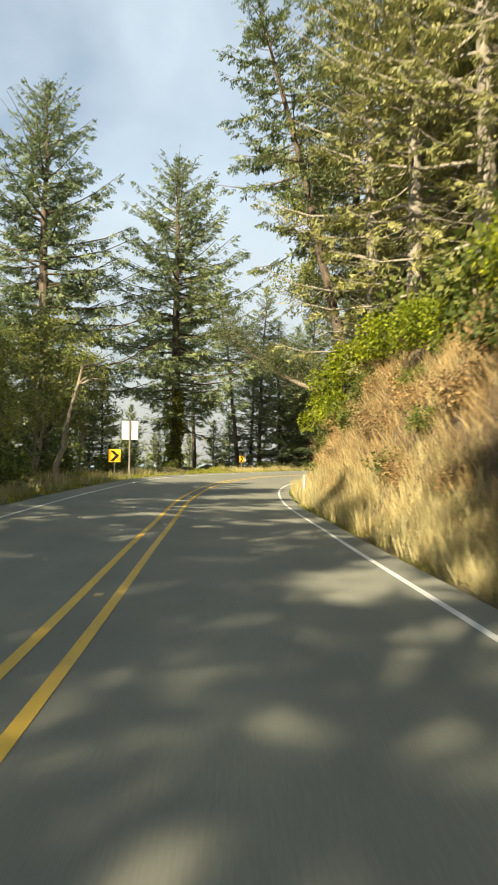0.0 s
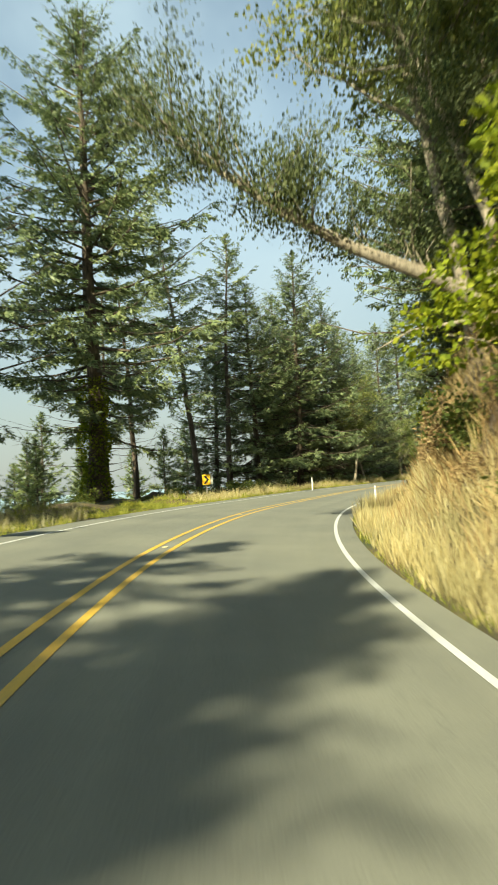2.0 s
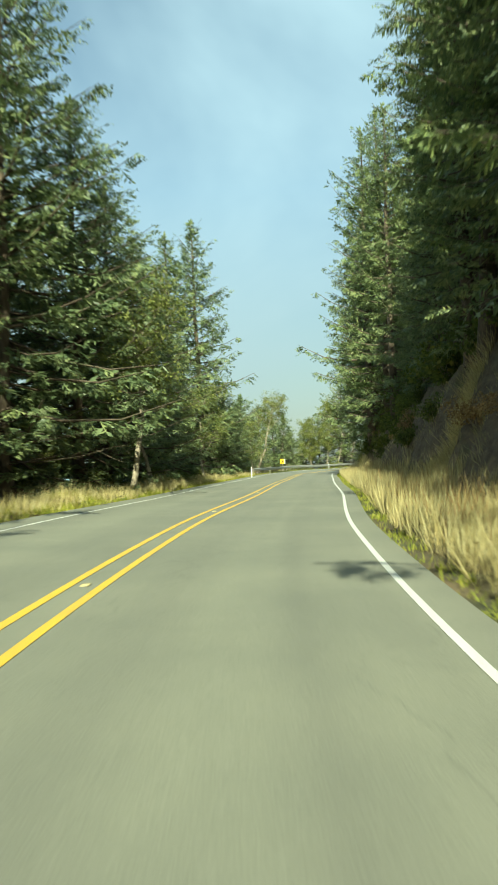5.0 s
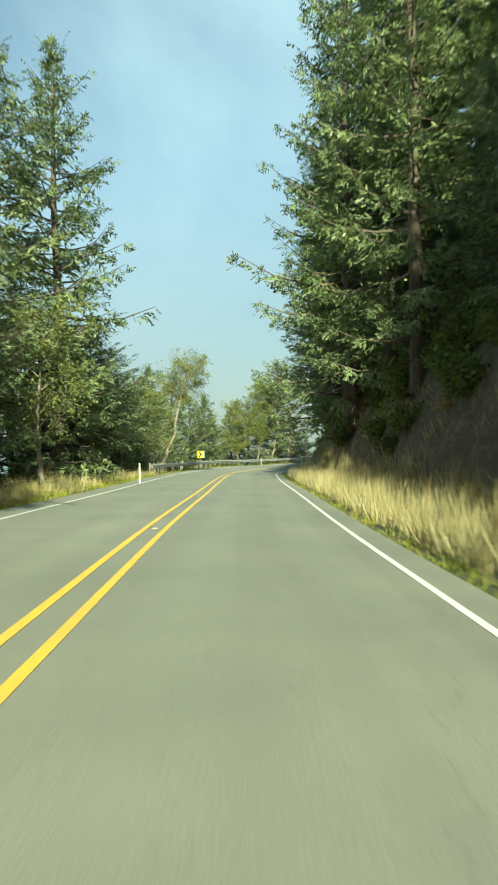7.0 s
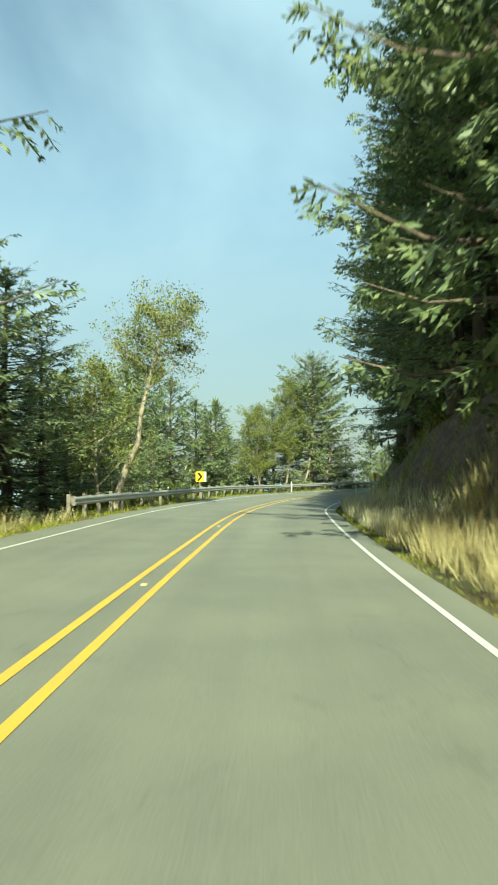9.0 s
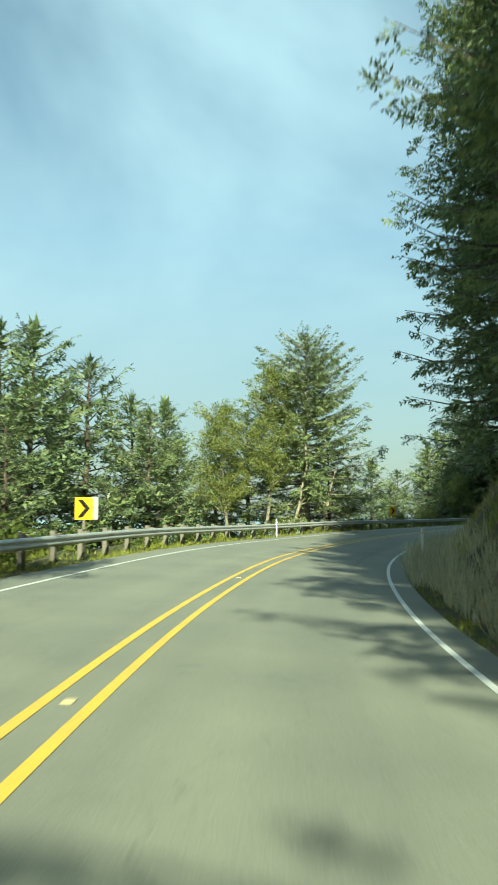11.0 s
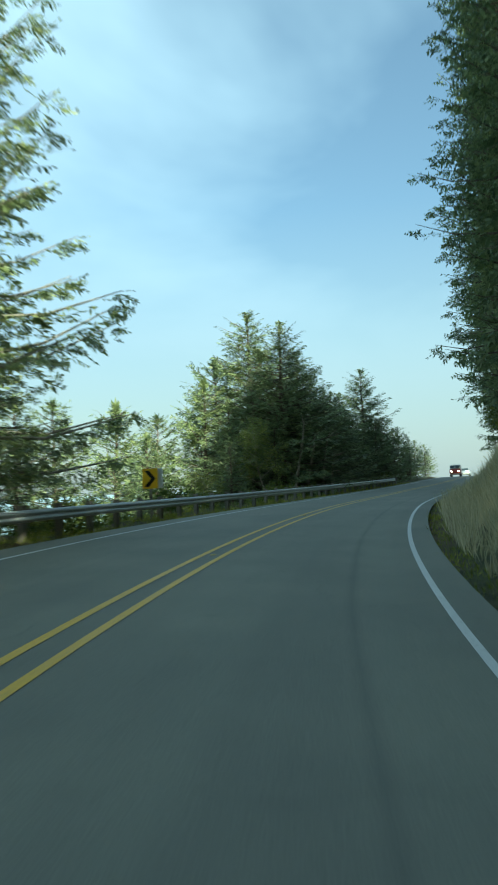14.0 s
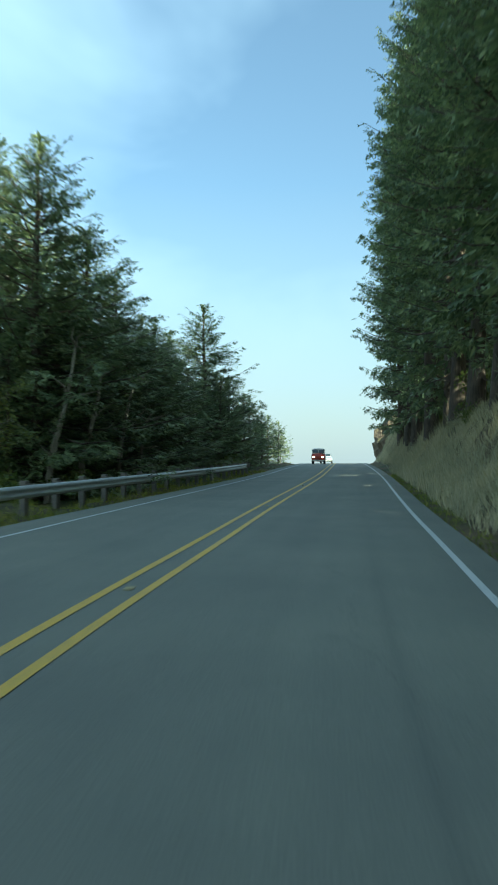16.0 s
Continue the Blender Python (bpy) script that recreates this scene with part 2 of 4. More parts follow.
MAT_IVY = leafy("bright_green_leaves", (0.12, 0.17, 0.012), (0.28, 0.34, 0.022), (0.44, 0.46, 0.05), 0.45)
MAT_SHRUB = leafy("shrub_leaves", (0.070, 0.105, 0.026), (0.16, 0.20, 0.048), (0.28, 0.28, 0.08), 0.45)
MAT_DRY = leafy("dry_grass", (0.36, 0.30, 0.145), (0.57, 0.49, 0.27), (0.69, 0.62, 0.40), 0.35, 0.7)
MAT_BLEACHED = leafy("bleached_grass", (0.46, 0.41, 0.26), (0.66, 0.61, 0.44), (0.76, 0.72, 0.56), 0.35, 0.7)
MAT_ORANGE_GRASS = leafy("orange_dry_grass", (0.35, 0.245, 0.115), (0.56, 0.42, 0.215), (0.68, 0.56, 0.33), 0.35, 0.7)
MAT_RUST = leafy("rusty_dry_stems", (0.20, 0.125, 0.06), (0.36, 0.245, 0.125), (0.50, 0.37, 0.21), 0.3, 0.8)
MAT_GREEN_GRASS = leafy("green_grass", (0.15, 0.19, 0.028), (0.33, 0.36, 0.06), (0.50, 0.46, 0.13), 0.4, 0.7)
MAT_BARK = bark("spruce_bark", (0.045, 0.032, 0.022), (0.16, 0.12, 0.085))
MAT_LICHEN_BARK = bark("lichened_bark", (0.12, 0.10, 0.075), (0.40, 0.36, 0.29), 5.0)
MAT_PALE_BARK = bark("pale_alder_bark", (0.16, 0.13, 0.09), (0.42, 0.36, 0.27), 5.0)
MAT_STEEL = plain("galvanised_steel", (0.66, 0.67, 0.65), 0.5, 0.55, 0.25)
MAT_POST_WOOD = plain("weathered_post_wood", (0.24, 0.21, 0.17), 0.9, 0.0, 0.45, 12.0)
MAT_SIGN_YELLOW = plain("yellow_sign_face", (0.86, 0.50, 0.012), 0.45, 0.0, 0.12)
MAT_SIGN_BLACK = plain("black_sign_paint", (0.012, 0.012, 0.012), 0.5)
MAT_SIGN_BACK = plain("sign_back_aluminium", (0.66, 0.67, 0.66), 0.5, 0.35, 0.15)
MAT_WHITE_POST = plain("white_plastic_post", (0.80, 0.80, 0.78), 0.5, 0.0, 0.15)
MAT_REFLECTOR = plain("reflector", (0.75, 0.62, 0.30), 0.25)


# ---------------------------------------------------------------- the line of the road
# x, y, z of the centre line and the lean of the road to its right, in degrees
ROAD = [(-1.99, -90, .25, 0), (-1.66, -40, .14, -.10), (-1.34, 0, .13, -.39), (-1.82, 14.70, .13, 1.52), (-2.25, 29, .11, 2.80), (-1.57, 43.38, .16, 3.52),
        (.96, 57.57, .14, 2.95), (5.35, 71.63, .05, 2.69), (11.68, 85.81, .10, 1.94), (19.07, 99.46, .11, 1.26), (25.72, 112.24, .09, 1.11), (32.40, 124.65, .05, 1.15),
        (39.27, 137.45, .01, 1.58), (46.11, 149.63, -.01, 1.77), (53.21, 161.07, -.15, 2.63), (61.61, 171.90, -.16, 3.07), (71.61, 181.62, -.18, 2.37), (83.64, 190.24, -.08, 1.72),
        (97.25, 197.80, .06, -.01), (110.39, 203.37, .19, -.65), (138.26, 214.36, .54, -1.22), (166, 225.78, .93, -.95), (193.72, 237.31, 1.09, -.57), (240.02, 256.39, .04, 0),
        (330, 293, -9, 0)]


def spline(points, step=0.5):
    p = np.array(points, float)
    p = np.vstack([2 * p[0] - p[1], p, 2 * p[-1] - p[-2]])
    out = []
    for k in range(1, len(p) - 2):
        a, b, c, d = p[k - 1:k + 3]
        # centripetal spacing keeps long and short spans even
        ta, tb, tc = [np.linalg.norm(q[:2]) ** 0.5 for q in (b - a, c - b, d - c)]
        m1 = ((c - b) / tb - (c - a) / (ta + tb) + (b - a) / ta) * tb
        m2 = ((d - c) / tc - (d - b) / (tb + tc) + (c - b) / tb) * tb
        n = max(2, int(np.linalg.norm((c - b)[:2]) / step))
        for q in np.arange(n) / n:
            out.append((2 * q**3 - 3 * q**2 + 1) * b + (q**3 - 2 * q**2 + q) * m1 + (-2 * q**3 + 3 * q**2) * c + (q**3 - q**2) * m2)
    return np.array(out + [p[-2]])


LINE = spline(ROAD)
RUN = np.concatenate([[0], np.cumsum(np.linalg.norm(np.diff(LINE[:, :2], axis=0), axis=1))])
RUN -= RUN[np.argmin(np.abs(LINE[:, 1]))]                       # 0 m where y = 0
AHEAD = np.gradient(LINE[:, :2], axis=0)
AHEAD /= np.linalg.norm(AHEAD, axis=1)[:, None]


def road_at(s):
    """Centre, direction ahead, direction to the right and cross slope at s metres along the road."""
    s = np.asarray(s, float)
    c = np.stack([np.interp(s, RUN, LINE[:, k]) for k in range(3)], -1)
    a = np.stack([np.interp(s, RUN, AHEAD[:, k]) for k in range(2)], -1)
    a /= np.linalg.norm(a, axis=-1, keepdims=True)
    return c, a, np.stack([a[..., 1], -a[..., 0]], -1), np.tan(np.radians(np.interp(s, RUN, LINE[:, 3])))


def on_road(s, u, up=0.0):
    """The place u metres to the right of the centre line, up metres over the road's plane."""
    c, a, r, k = road_at(s)
    u = np.asarray(u, float)
    xy = c[..., :2] + r * u[..., None]
    return np.concatenate([xy, (c[..., 2] - k * u + up)[..., None]], -1)


def along(x, y):
    """Metres along the road and to its right, for a place in the plan."""
    i = int(np.argmin((LINE[:, 0] - x) ** 2 + (LINE[:, 1] - y) ** 2))
    d = np.array([x, y]) - LINE[i, :2]
    return float(RUN[i] + d @ AHEAD[i]), float(d @ np.array([AHEAD[i][1], -AHEAD[i][0]]))


FOOT = ([-90, 0, 45, 62, 75, 140, 158, 230, 330], [5.2, 5.2, 5.3, 6.4, 7.0, 7.0, 6.0, 5.6, 5.6])      # foot of the bank, to the right
STEEP = ([-90, 22, 42, 60, 90, 145, 170, 230, 300, 325, 345, 380], [.82, .84, 1.0, 0.8, 0.9, 0.9, 0.6, 0.55, 0.6, 0.85, 0.85, 0.1])             # how high the bank is
EDGE = ([-90, 20, 45, 90, 110, 150, 158, 330], [-7.5, -8.5, -12.0, -16.0, -9.0, -8.0, -6.4, -6.6])     # where the seaward slope begins


def rise(s, u):
    """Ground above the road's plane (without the fine lumps)."""
    s, u = np.asarray(s, float), np.asarray(u, float)
    right = np.interp(u - np.interp(s, *FOOT), [-1.2, -.4, 0, .7, 2.0, 3.6, 7, 14, 30, 80], [-.10, -.06, .10, 1.3, 4.6, 7.2, 10, 14.5, 24, 40]) 
    right = np.where(right > 0, right * np.interp(s, *STEEP), right)
    left = np.interp(np.interp(s, *EDGE) - u, [-2.5, 0, 3, 10, 40, 75, 700], [-.10, -.12, -.9, -5.0, -26, -42, -60])
    return np.where(u > 0, right, left)


def lumps(s, u):
    far = np.clip((np.abs(u) - 4.9) / 3.0, 0, 1)
    return far * (0.35 * np.sin(s * .61 + u * .9) * np.sin(u * .53 - s * .23) + .22 * np.sin(s * 1.7 - u * 1.3) + .16 * np.sin(s * 2.9 + u * 2.1 + 1) * np.sin(s * .37))


def ground_at(x, y):
    s, u = along(x, y)
    c, a, r, k = road_at(s)
    fade = max(0.0, 1 - abs(u) / 30)
    return float(c[2] - k * u * fade + rise(s, u) + lumps(s, u))


# ---------------------------------------------------------------- mesh helpers
def mesh(name, verts, faces, material, parent=None, label="", smooth=False):
    me = bpy.data.meshes.new(name)
    me.from_pydata([tuple(v) for v in verts] if not isinstance(verts, np.ndarray) else verts.tolist(), [], faces if isinstance(faces, list) else faces.tolist())
    me.materials.append(material)
    if smooth:
        me.polygons.foreach_set("use_smooth", [True] * len(me.polygons))
    me.update()
    ob = new(name, me)
    if parent:
        ob.parent = parent
    if label:
        tagged(ob, label)
    return ob


def part(name, bm, material, parent=None, label="", smooth=False):
    me = bpy.data.meshes.new(name)
    bm.to_mesh(me)
    bm.free()
    me.materials.append(material)
    if smooth:
        me.polygons.foreach_set("use_smooth", [True] * len(me.polygons))
    ob = new(name, me)
    if parent:
        ob.parent = parent
    if label:
        tagged(ob, label)
    return ob


def thing(name, m, label, category, group=""):
    ob = new(name)
    ob.empty_display_size = 0.2
    ob.matrix_basis = m
    return tagged(ob, label, category, group)


def box(bm, size, at, bevel=0.0, turn=None):
    m = Matrix.Translation(at) @ (turn or Matrix()) @ Matrix.Diagonal((*size, 1))
    made = bmesh.ops.create_cube(bm, size=1.0, matrix=m)
    if bevel:
        edges = list({e for v in made["verts"] for e in v.link_edges})
        bmesh.ops.bevel(bm, geom=edges, offset=bevel, segments=2, profile=0.5, affect="EDGES")
    return bm


def rod(bm, a, b, r1, r2=None, sides=8):
    a, b = Vector(a), Vector(b)
    d = b - a
    m = Matrix.Translation((a + b) / 2) @ d.to_track_quat("Z", "Y").to_matrix().to_4x4()
    bmesh.ops.create_cone(bm, cap_ends=True, segments=sides, radius1=r1, radius2=r1 if r2 is None else r2, depth=d.length, matrix=m)
    return bm


# ---------------------------------------------------------------- ground, road, sea
def strip(name, s_values, u_values, up, material, kind="structure", label="", category="", uv=False, height=None):
    S, U = np.meshgrid(s_values, u_values, indexing="ij")
    c, a, r, k = road_at(S.ravel())
    u = U.ravel()
    xy = c[:, :2] + r * u[:, None]
    fade = np.clip(1 - np.abs(u) / 30, 0, 1)
    z = c[:, 2] - k * u * np.where(np.abs(u) < 6, 1, fade) + (up if height is None else height(S.ravel(), u))
    v = np.column_stack([xy, z])
    ns, nu = S.shape
    i = np.arange(ns * nu).reshape(ns, nu)
    f = np.stack([i[:-1, :-1], i[:-1, 1:], i[1:, 1:], i[1:, :-1]], -1).reshape(-1, 4)
    ob = mesh(name, v, f, material, smooth=True)
    if uv:
        lay = ob.data.uv_layers.new(name="UVMap")
        loops = np.empty(len(ob.data.loops), dtype=np.int32)
        ob.data.loops.foreach_get("vertex_index", loops)
        lay.data.foreach_set("uv", np.column_stack([u, S.ravel()])[loops].ravel())
    return tagged(ob, label, category, kind=kind)


U_GROUND = np.concatenate([[-700, -300, -150, -90, -60, -45, -36, -30, -26], np.arange(-23, -4.9, 1.0), [-4.4, -2, 0, 2, 4.2], np.arange(4.8, 14, .55),
                           np.arange(14, 30, 2.0), [31, 36, 42, 50, 60, 72]])
strip("ground", np.arange(-88, 338, 1.4), U_GROUND, 0, MAT_GROUND, label="mossy soil and rock hillside with roadside verges", category="ground",
      height=lambda s, u: rise(s, u) + lumps(s, u))
strip("road", np.arange(-88, 338, 1.0), np.array([-4.7, -3.7, -1.8, 0, 1.8, 3.7, 4.28]), 0.0, MAT_ASPHALT, label="worn grey two-lane asphalt road", category="road", uv=True)
S_LINE = np.arange(-88, 338, 1.0)
for u0, u1, mat, lab in ((-.265, -.155, MAT_YELLOW, "yellow centre line, worn paint"), (.155, .265, MAT_YELLOW, "yellow centre line, worn paint"),
                         (3.715, 3.81, MAT_WHITE, "white edge line on asphalt"), (-3.81, -3.715, MAT_WHITE, "white edge line on asphalt")):
    strip("road_marking", S_LINE, np.array([u0, u1]), 0.006, mat, label=lab, category="road marking")


def water():
    m, n, l, b = shader("sea_water", 0.35)
    l.new(ramp(n, l, noise_node(n, l, 0.01, 4.0), (0.3, (0.22, 0.33, 0.38)), (0.7, (0.34, 0.45, 0.49))), b.inputs["Base Color"])
    bump(n, l, b, noise_node(n, l, 0.08, 5.0), 0.3, 1.0)
    bm = bmesh.new()
    bmesh.ops.create_grid(bm, x_segments=8, y_segments=8, size=4500)
    ob = tagged(part("water", bm, m), "hazy pale blue sea far below the road", "sea", kind="structure")
    ob.location = (0, 0, -40)


water()

# ---------------------------------------------------------------- trees
def tube(points, radii, sides=7):
    """Verts and quads of a tapered tube along points."""
    p = np.asarray(points, float)
    t = np.gradient(p, axis=0)
    t /= np.linalg.norm(t, axis=1)[:, None] + 1e-9
    ref = np.where(np.abs(t[:, 2:3]) > .9, [[1., 0, 0]], [[0, 0, 1.]])
    x = np.cross(t, ref)
    x /= np.linalg.norm(x, axis=1)[:, None]
    y = np.cross(t, x)
    a = np.arange(sides) * 2 * np.pi / sides
    v = p[:, None] + (x[:, None] * np.cos(a)[None, :, None] + y[:, None] * np.sin(a)[None, :, None]) * np.asarray(radii)[:, None, None]
    n = len(p)
    i = np.arange(n * sides).reshape(n, sides)
    j = np.roll(i, -1, axis=1)
    f = np.stack([i[:-1], j[:-1], j[1:], i[1:]], -1).reshape(-1, 4)
    return v.reshape(-1, 3), f


class Pile:
    """Gathers verts and quads of many small pieces."""
    def __init__(self):
        self.v, self.f, self.n = [], [], 0

    def add(self, v, f):
        self.v.append(np.asarray(v, float))
        self.f.append(np.asarray(f) + self.n)
        self.n += len(v)

    def out(self):
        return np.concatenate(self.v), np.concatenate(self.f)


def kites(base, along_dir, side_dir, length, width):
    """One leaf-shaped quad for each row."""
    l, w = length[:, None], width[:, None]
    mid = base + along_dir * l * .45
    v = np.stack([base, mid + side_dir * w * .5, base + along_dir * l, mid - side_dir * w * .5], 1)
    f = np.arange(len(base) * 4).reshape(-1, 4)
    return v.reshape(-1, 3), f


def unit(v):
    return v / (np.linalg.norm(v, axis=-1, keepdims=True) + 1e-9)


FINE = (((0, 1.0), (.7, .8), (-.7, .8)), .32)
MEDIUM = (((0, 1.0), (.65, .8), (-.65, .8)), .33)
COARSE = (((0, 1.0), (.6, .8), (-.6, .8)), .46)


def sprays(rng, pos, way, size, pile, fan, wide):
    """Flat needle sprays: a fan of blades at each place."""
    n = len(pos)
    side = unit(np.cross(way, [0, 0, 1.0]) + rng.normal(0, .75, (n, 3)))
    norm = unit(np.cross(side, way))
    for k, (angle, ln) in enumerate(fan):
        a = angle + rng.normal(0, .14, n)
        d = unit(way * np.cos(a)[:, None] + side * np.sin(a)[:, None] + norm * rng.normal(-.05 if k < 3 else -.22, .16, n)[:, None])
        s = unit(np.cross(norm, d) + norm * rng.normal(0, .35, n)[:, None])
        start = pos + way * (size * (0 if k < 3 else .2))[:, None]
        pile.add(*kites(start, d, s, size * ln * rng.uniform(.75, 1.15, n), size * wide * rng.uniform(.7, 1.3, n)))


TWIGS = None          # stands for fronds whose side twigs are cut out singly


def fronds(rng, pos, way, size, pile, pairs=4):
    """Needle fronds: a stem with pairs of side twigs that slant forward and droop."""
    n = len(pos)
    side = unit(np.cross(way, [0, 0, 1.0]) + rng.normal(0, .55, (n, 3)))
    norm = unit(np.cross(side, way))
    pile.add(*kites(pos, way, side, size, size * .085))
    for f, long in ((.10, .40), (.32, .40), (.54, .32), (.76, .22)) if pairs == 4 else ((.12, .42), (.42, .40), (.70, .27)):
        for sgn in (-1, 1):
            a = rng.normal(.82, .12, n)
            d = unit(way * np.cos(a)[:, None] + side * (sgn * np.sin(a))[:, None] + norm * rng.normal(-.12, .22, n)[:, None])
            w = unit(np.cross(norm, d) + norm * rng.normal(0, .45, n)[:, None])
            at = pos + way * (size * (f + rng.normal(0, .04, n)))[:, None]
            pile.add(*kites(at, d, w, size * long * rng.uniform(.7, 1.25, n), size * rng.uniform(.095, .165, n)))


def conifer(seed, height, spread, clear, branches, density=5.0, trunk_r=.35, sparse_top=0.0, ragged=.35, dead=0, lean=0.0, sprays_size=.55, blades=MEDIUM, cone=.75, fill=1.4, cap=1.3, droop=(-.1, .9), dead_to=.1, pairs=4):
    """Verts and quads of the wood and of the needles of one spruce."""
    rng = np.random.default_rng(seed)
    wood, needles = Pile(), Pile()
    h = np.linspace(0, 1, 12)
    px = np.cumsum(rng.normal(0, .012, 12)) * height * .25 + lean * height * h**1.3
    py = np.cumsum(rng.normal(0, .012, 12)) * height * .25
    axis = np.column_stack([px - px[0], py - py[0], h * height])
    rad = trunk_r * (1 - h) ** .8 + .02
    rad[0] *= 1.35
    wood.add(*tube(axis, rad, 9))
    for b in range(branches):
        g = (b + rng.uniform(0, 1)) / branches
        t = clear + (1 - clear) * g ** .78
        if rng.uniform() < .08:
            continue
        base = np.array([np.interp(t, h, axis[:, k]) for k in range(3)])
        q = (t - clear) / (1 - clear)
        shape = (1 - q) ** cone * (.52 + .48 * min(1, q * 4 + .25))
        L = max(.22, spread * shape * (1 + rng.normal(0, ragged)))
        L = min(L, spread * shape * cap + .3)
        az = b * 2.39996 + rng.normal(0, .4)
        elev = -.22 + .85 * q + rng.normal(0, .12)
        out = np.array([np.cos(az), np.sin(az), 0])
        f = np.linspace(0, 1, 4)
        sag = -.10 * L * np.sin(f * np.pi * .8) * (1 - q) + .16 * L * f**2.2
        pts = base + out * (L * f * np.cos(elev))[:, None] + np.array([0, 0, 1]) * (L * f * np.sin(elev) + sag)[:, None]
        pts += np.cross(out, [0, 0, 1]) * (rng.normal(0, .06) * L * f**1.5)[:, None]
        wood.add(*tube(pts, (.012 + .014 * L) * (1 - f * .85), 3))
        if rng.uniform() < sparse_top * q:
            continue
        tan = unit(pts[-1] - pts[1])
        sd = np.cross(tan, [0, 0, 1])
        for deep in (False, True):
            n = max(4, int(L * density * .32)) if deep else max(6, int(L * density))
            ff = rng.uniform(.12, .62, n) if deep else np.sort(1 - (1 - (.2 if q > .3 else .34)) * rng.uniform(0, 1, n) ** 1.35)
            ff[-1] = .6 if deep else .99
            p = np.column_stack([np.interp(ff, f, pts[:, k]) for k in range(3)])
            sgn = np.where(np.arange(n) % 2 == 0, 1, -1) * rng.uniform(.35, 1.25, n)
            sgn[-1] = 0
            w = unit(tan * 1.0 + sd * sgn[:, None] + np.array([0, 0, -1]) * rng.uniform(*droop, n)[:, None])
            z = sprays_size * (.75 + .5 * (1 - ff)) * rng.uniform(.8, 1.25, n) * (.7 + .3 * min(1.3, L / spread + .35)) * (fill if deep else 1) * (.45 + .55 * min(1, (1 - q) * 4))
            if not deep:          # the bough is a drooping fan, widest at its middle
                p = p + sd * (sgn * np.abs(rng.normal(0, .13, n)) * L * (1.08 - ff))[:, None] - np.array([0, 0, 1]) * (np.abs(rng.normal(0, .03, n)) * L)[:, None]
            if blades is TWIGS:
                fronds(rng, p, w, z * (.8 if deep else 1), needles, pairs)
            else:
                sprays(rng, p, w, z, needles, *(COARSE if deep else blades))
    for b in range(dead):
        t = rng.uniform(.06, clear + dead_to)
        base = np.array([np.interp(t, h, axis[:, k]) for k in range(3)])
        az, L = rng.uniform(0, 6.28), rng.uniform(.25, .7) * spread
        f = np.linspace(0, 1, 4)
        pts = base + np.array([np.cos(az), np.sin(az), 0]) * (L * f)[:, None] + np.array([0, 0, 1]) * (L * (-.1 * f + .2 * f**2))[:, None]
        wood.add(*tube(pts, .035 * (1 - f * .8), 4))
        for k in range(3):
            o = pts[1] + (pts[3] - pts[1]) * rng.uniform(0, .8)
            e = o + (pts[3] - pts[1]) * .35 + rng.normal(0, .10 * L, 3)
            wood.add(*tube(np.array([o, (o + e) / 2 + rng.normal(0, .02 * L, 3), e]), [.015, .011, .004], 3))
    # the leader
    top = axis[-1] + rng.normal(0, .03, (14, 3)) + np.array([0, 0, -1]) * np.linspace(0, height * .07, 14)[:, None]
    sprays(rng, top, unit(rng.normal(0, .6, (14, 3)) + [0, 0, .9]), np.full(14, sprays_size * .8), needles, *(blades or FINE))
    return wood.out(), needles.out()


def broadleaf(seed, height, spread, clear, twigs, leaves, leaf=.16, trunk_r=.16, lean=(0, 0), limbs=9):
    """Verts and quads of the wood and of the leaves of one alder-like tree."""
    rng = np.random.default_rng(seed)
    wood, crown = Pile(), Pile()
    h = np.linspace(0, 1, 9)
    bend = np.array([lean[0], lean[1], 0]) * height
    axis = bend * (h**1.4)[:, None] + np.array([0, 0, height]) * h[:, None] + np.cumsum(rng.normal(0, .015 * height, (9, 3)) * [1, 1, 0], axis=0) * (h > 0)[:, None]
    wood.add(*tube(axis, trunk_r * (1 - h * .85), 8))
    tips = []
    for b in range(limbs):
        t = clear + (1 - clear) * (b + rng.uniform(0, .8)) / limbs
        base = np.array([np.interp(t, h, axis[:, k]) for k in range(3)])
        az, L = b * 2.4 + rng.normal(0, .4), spread * (1 - .5 * t) * rng.uniform(.7, 1.2)
        f = np.linspace(0, 1, 6)
        out = np.array([np.cos(az), np.sin(az), 0])
        pts = base + out * (L * f * .85)[:, None] + np.array([0, 0, 1]) * (L * (.75 * f - .15 * f**2))[:, None] + np.cumsum(rng.normal(0, .04 * L, (6, 3)), axis=0) * f[:, None]
        wood.add(*tube(pts, trunk_r * .42 * (1 - t * .5) * (1 - f * .8), 5))
        for k in range(max(2, twigs // limbs)):
            g = rng.uniform(.3, 1)
            o = np.array([np.interp(g, f, pts[:, c]) for c in range(3)])
            e = o + np.clip(rng.normal(0, 1, 3), -1.3, 1.3) * spread * .22 + [0, 0, .1 * spread]
            wood.add(*tube(np.array([o, (o + e) / 2 + rng.normal(0, .05, 3), e]), [.018, .013, .006], 3))
            tips += [e, (o + e) / 2]
    tips = np.array(tips)
    n = leaves
    p = tips[rng.integers(0, len(tips), n)] + rng.normal(0, spread * .05, (n, 3))
    d = unit(rng.normal(0, 1, (n, 3)) + [0, 0, -.35])
    s = unit(np.cross(d, rng.normal(0, 1, (n, 3))))
    ln = leaf * rng.uniform(.6, 1.3, n)
    crown.add(*kites(p, d, s, ln, ln * .7))
    return wood.out(), crown.out()


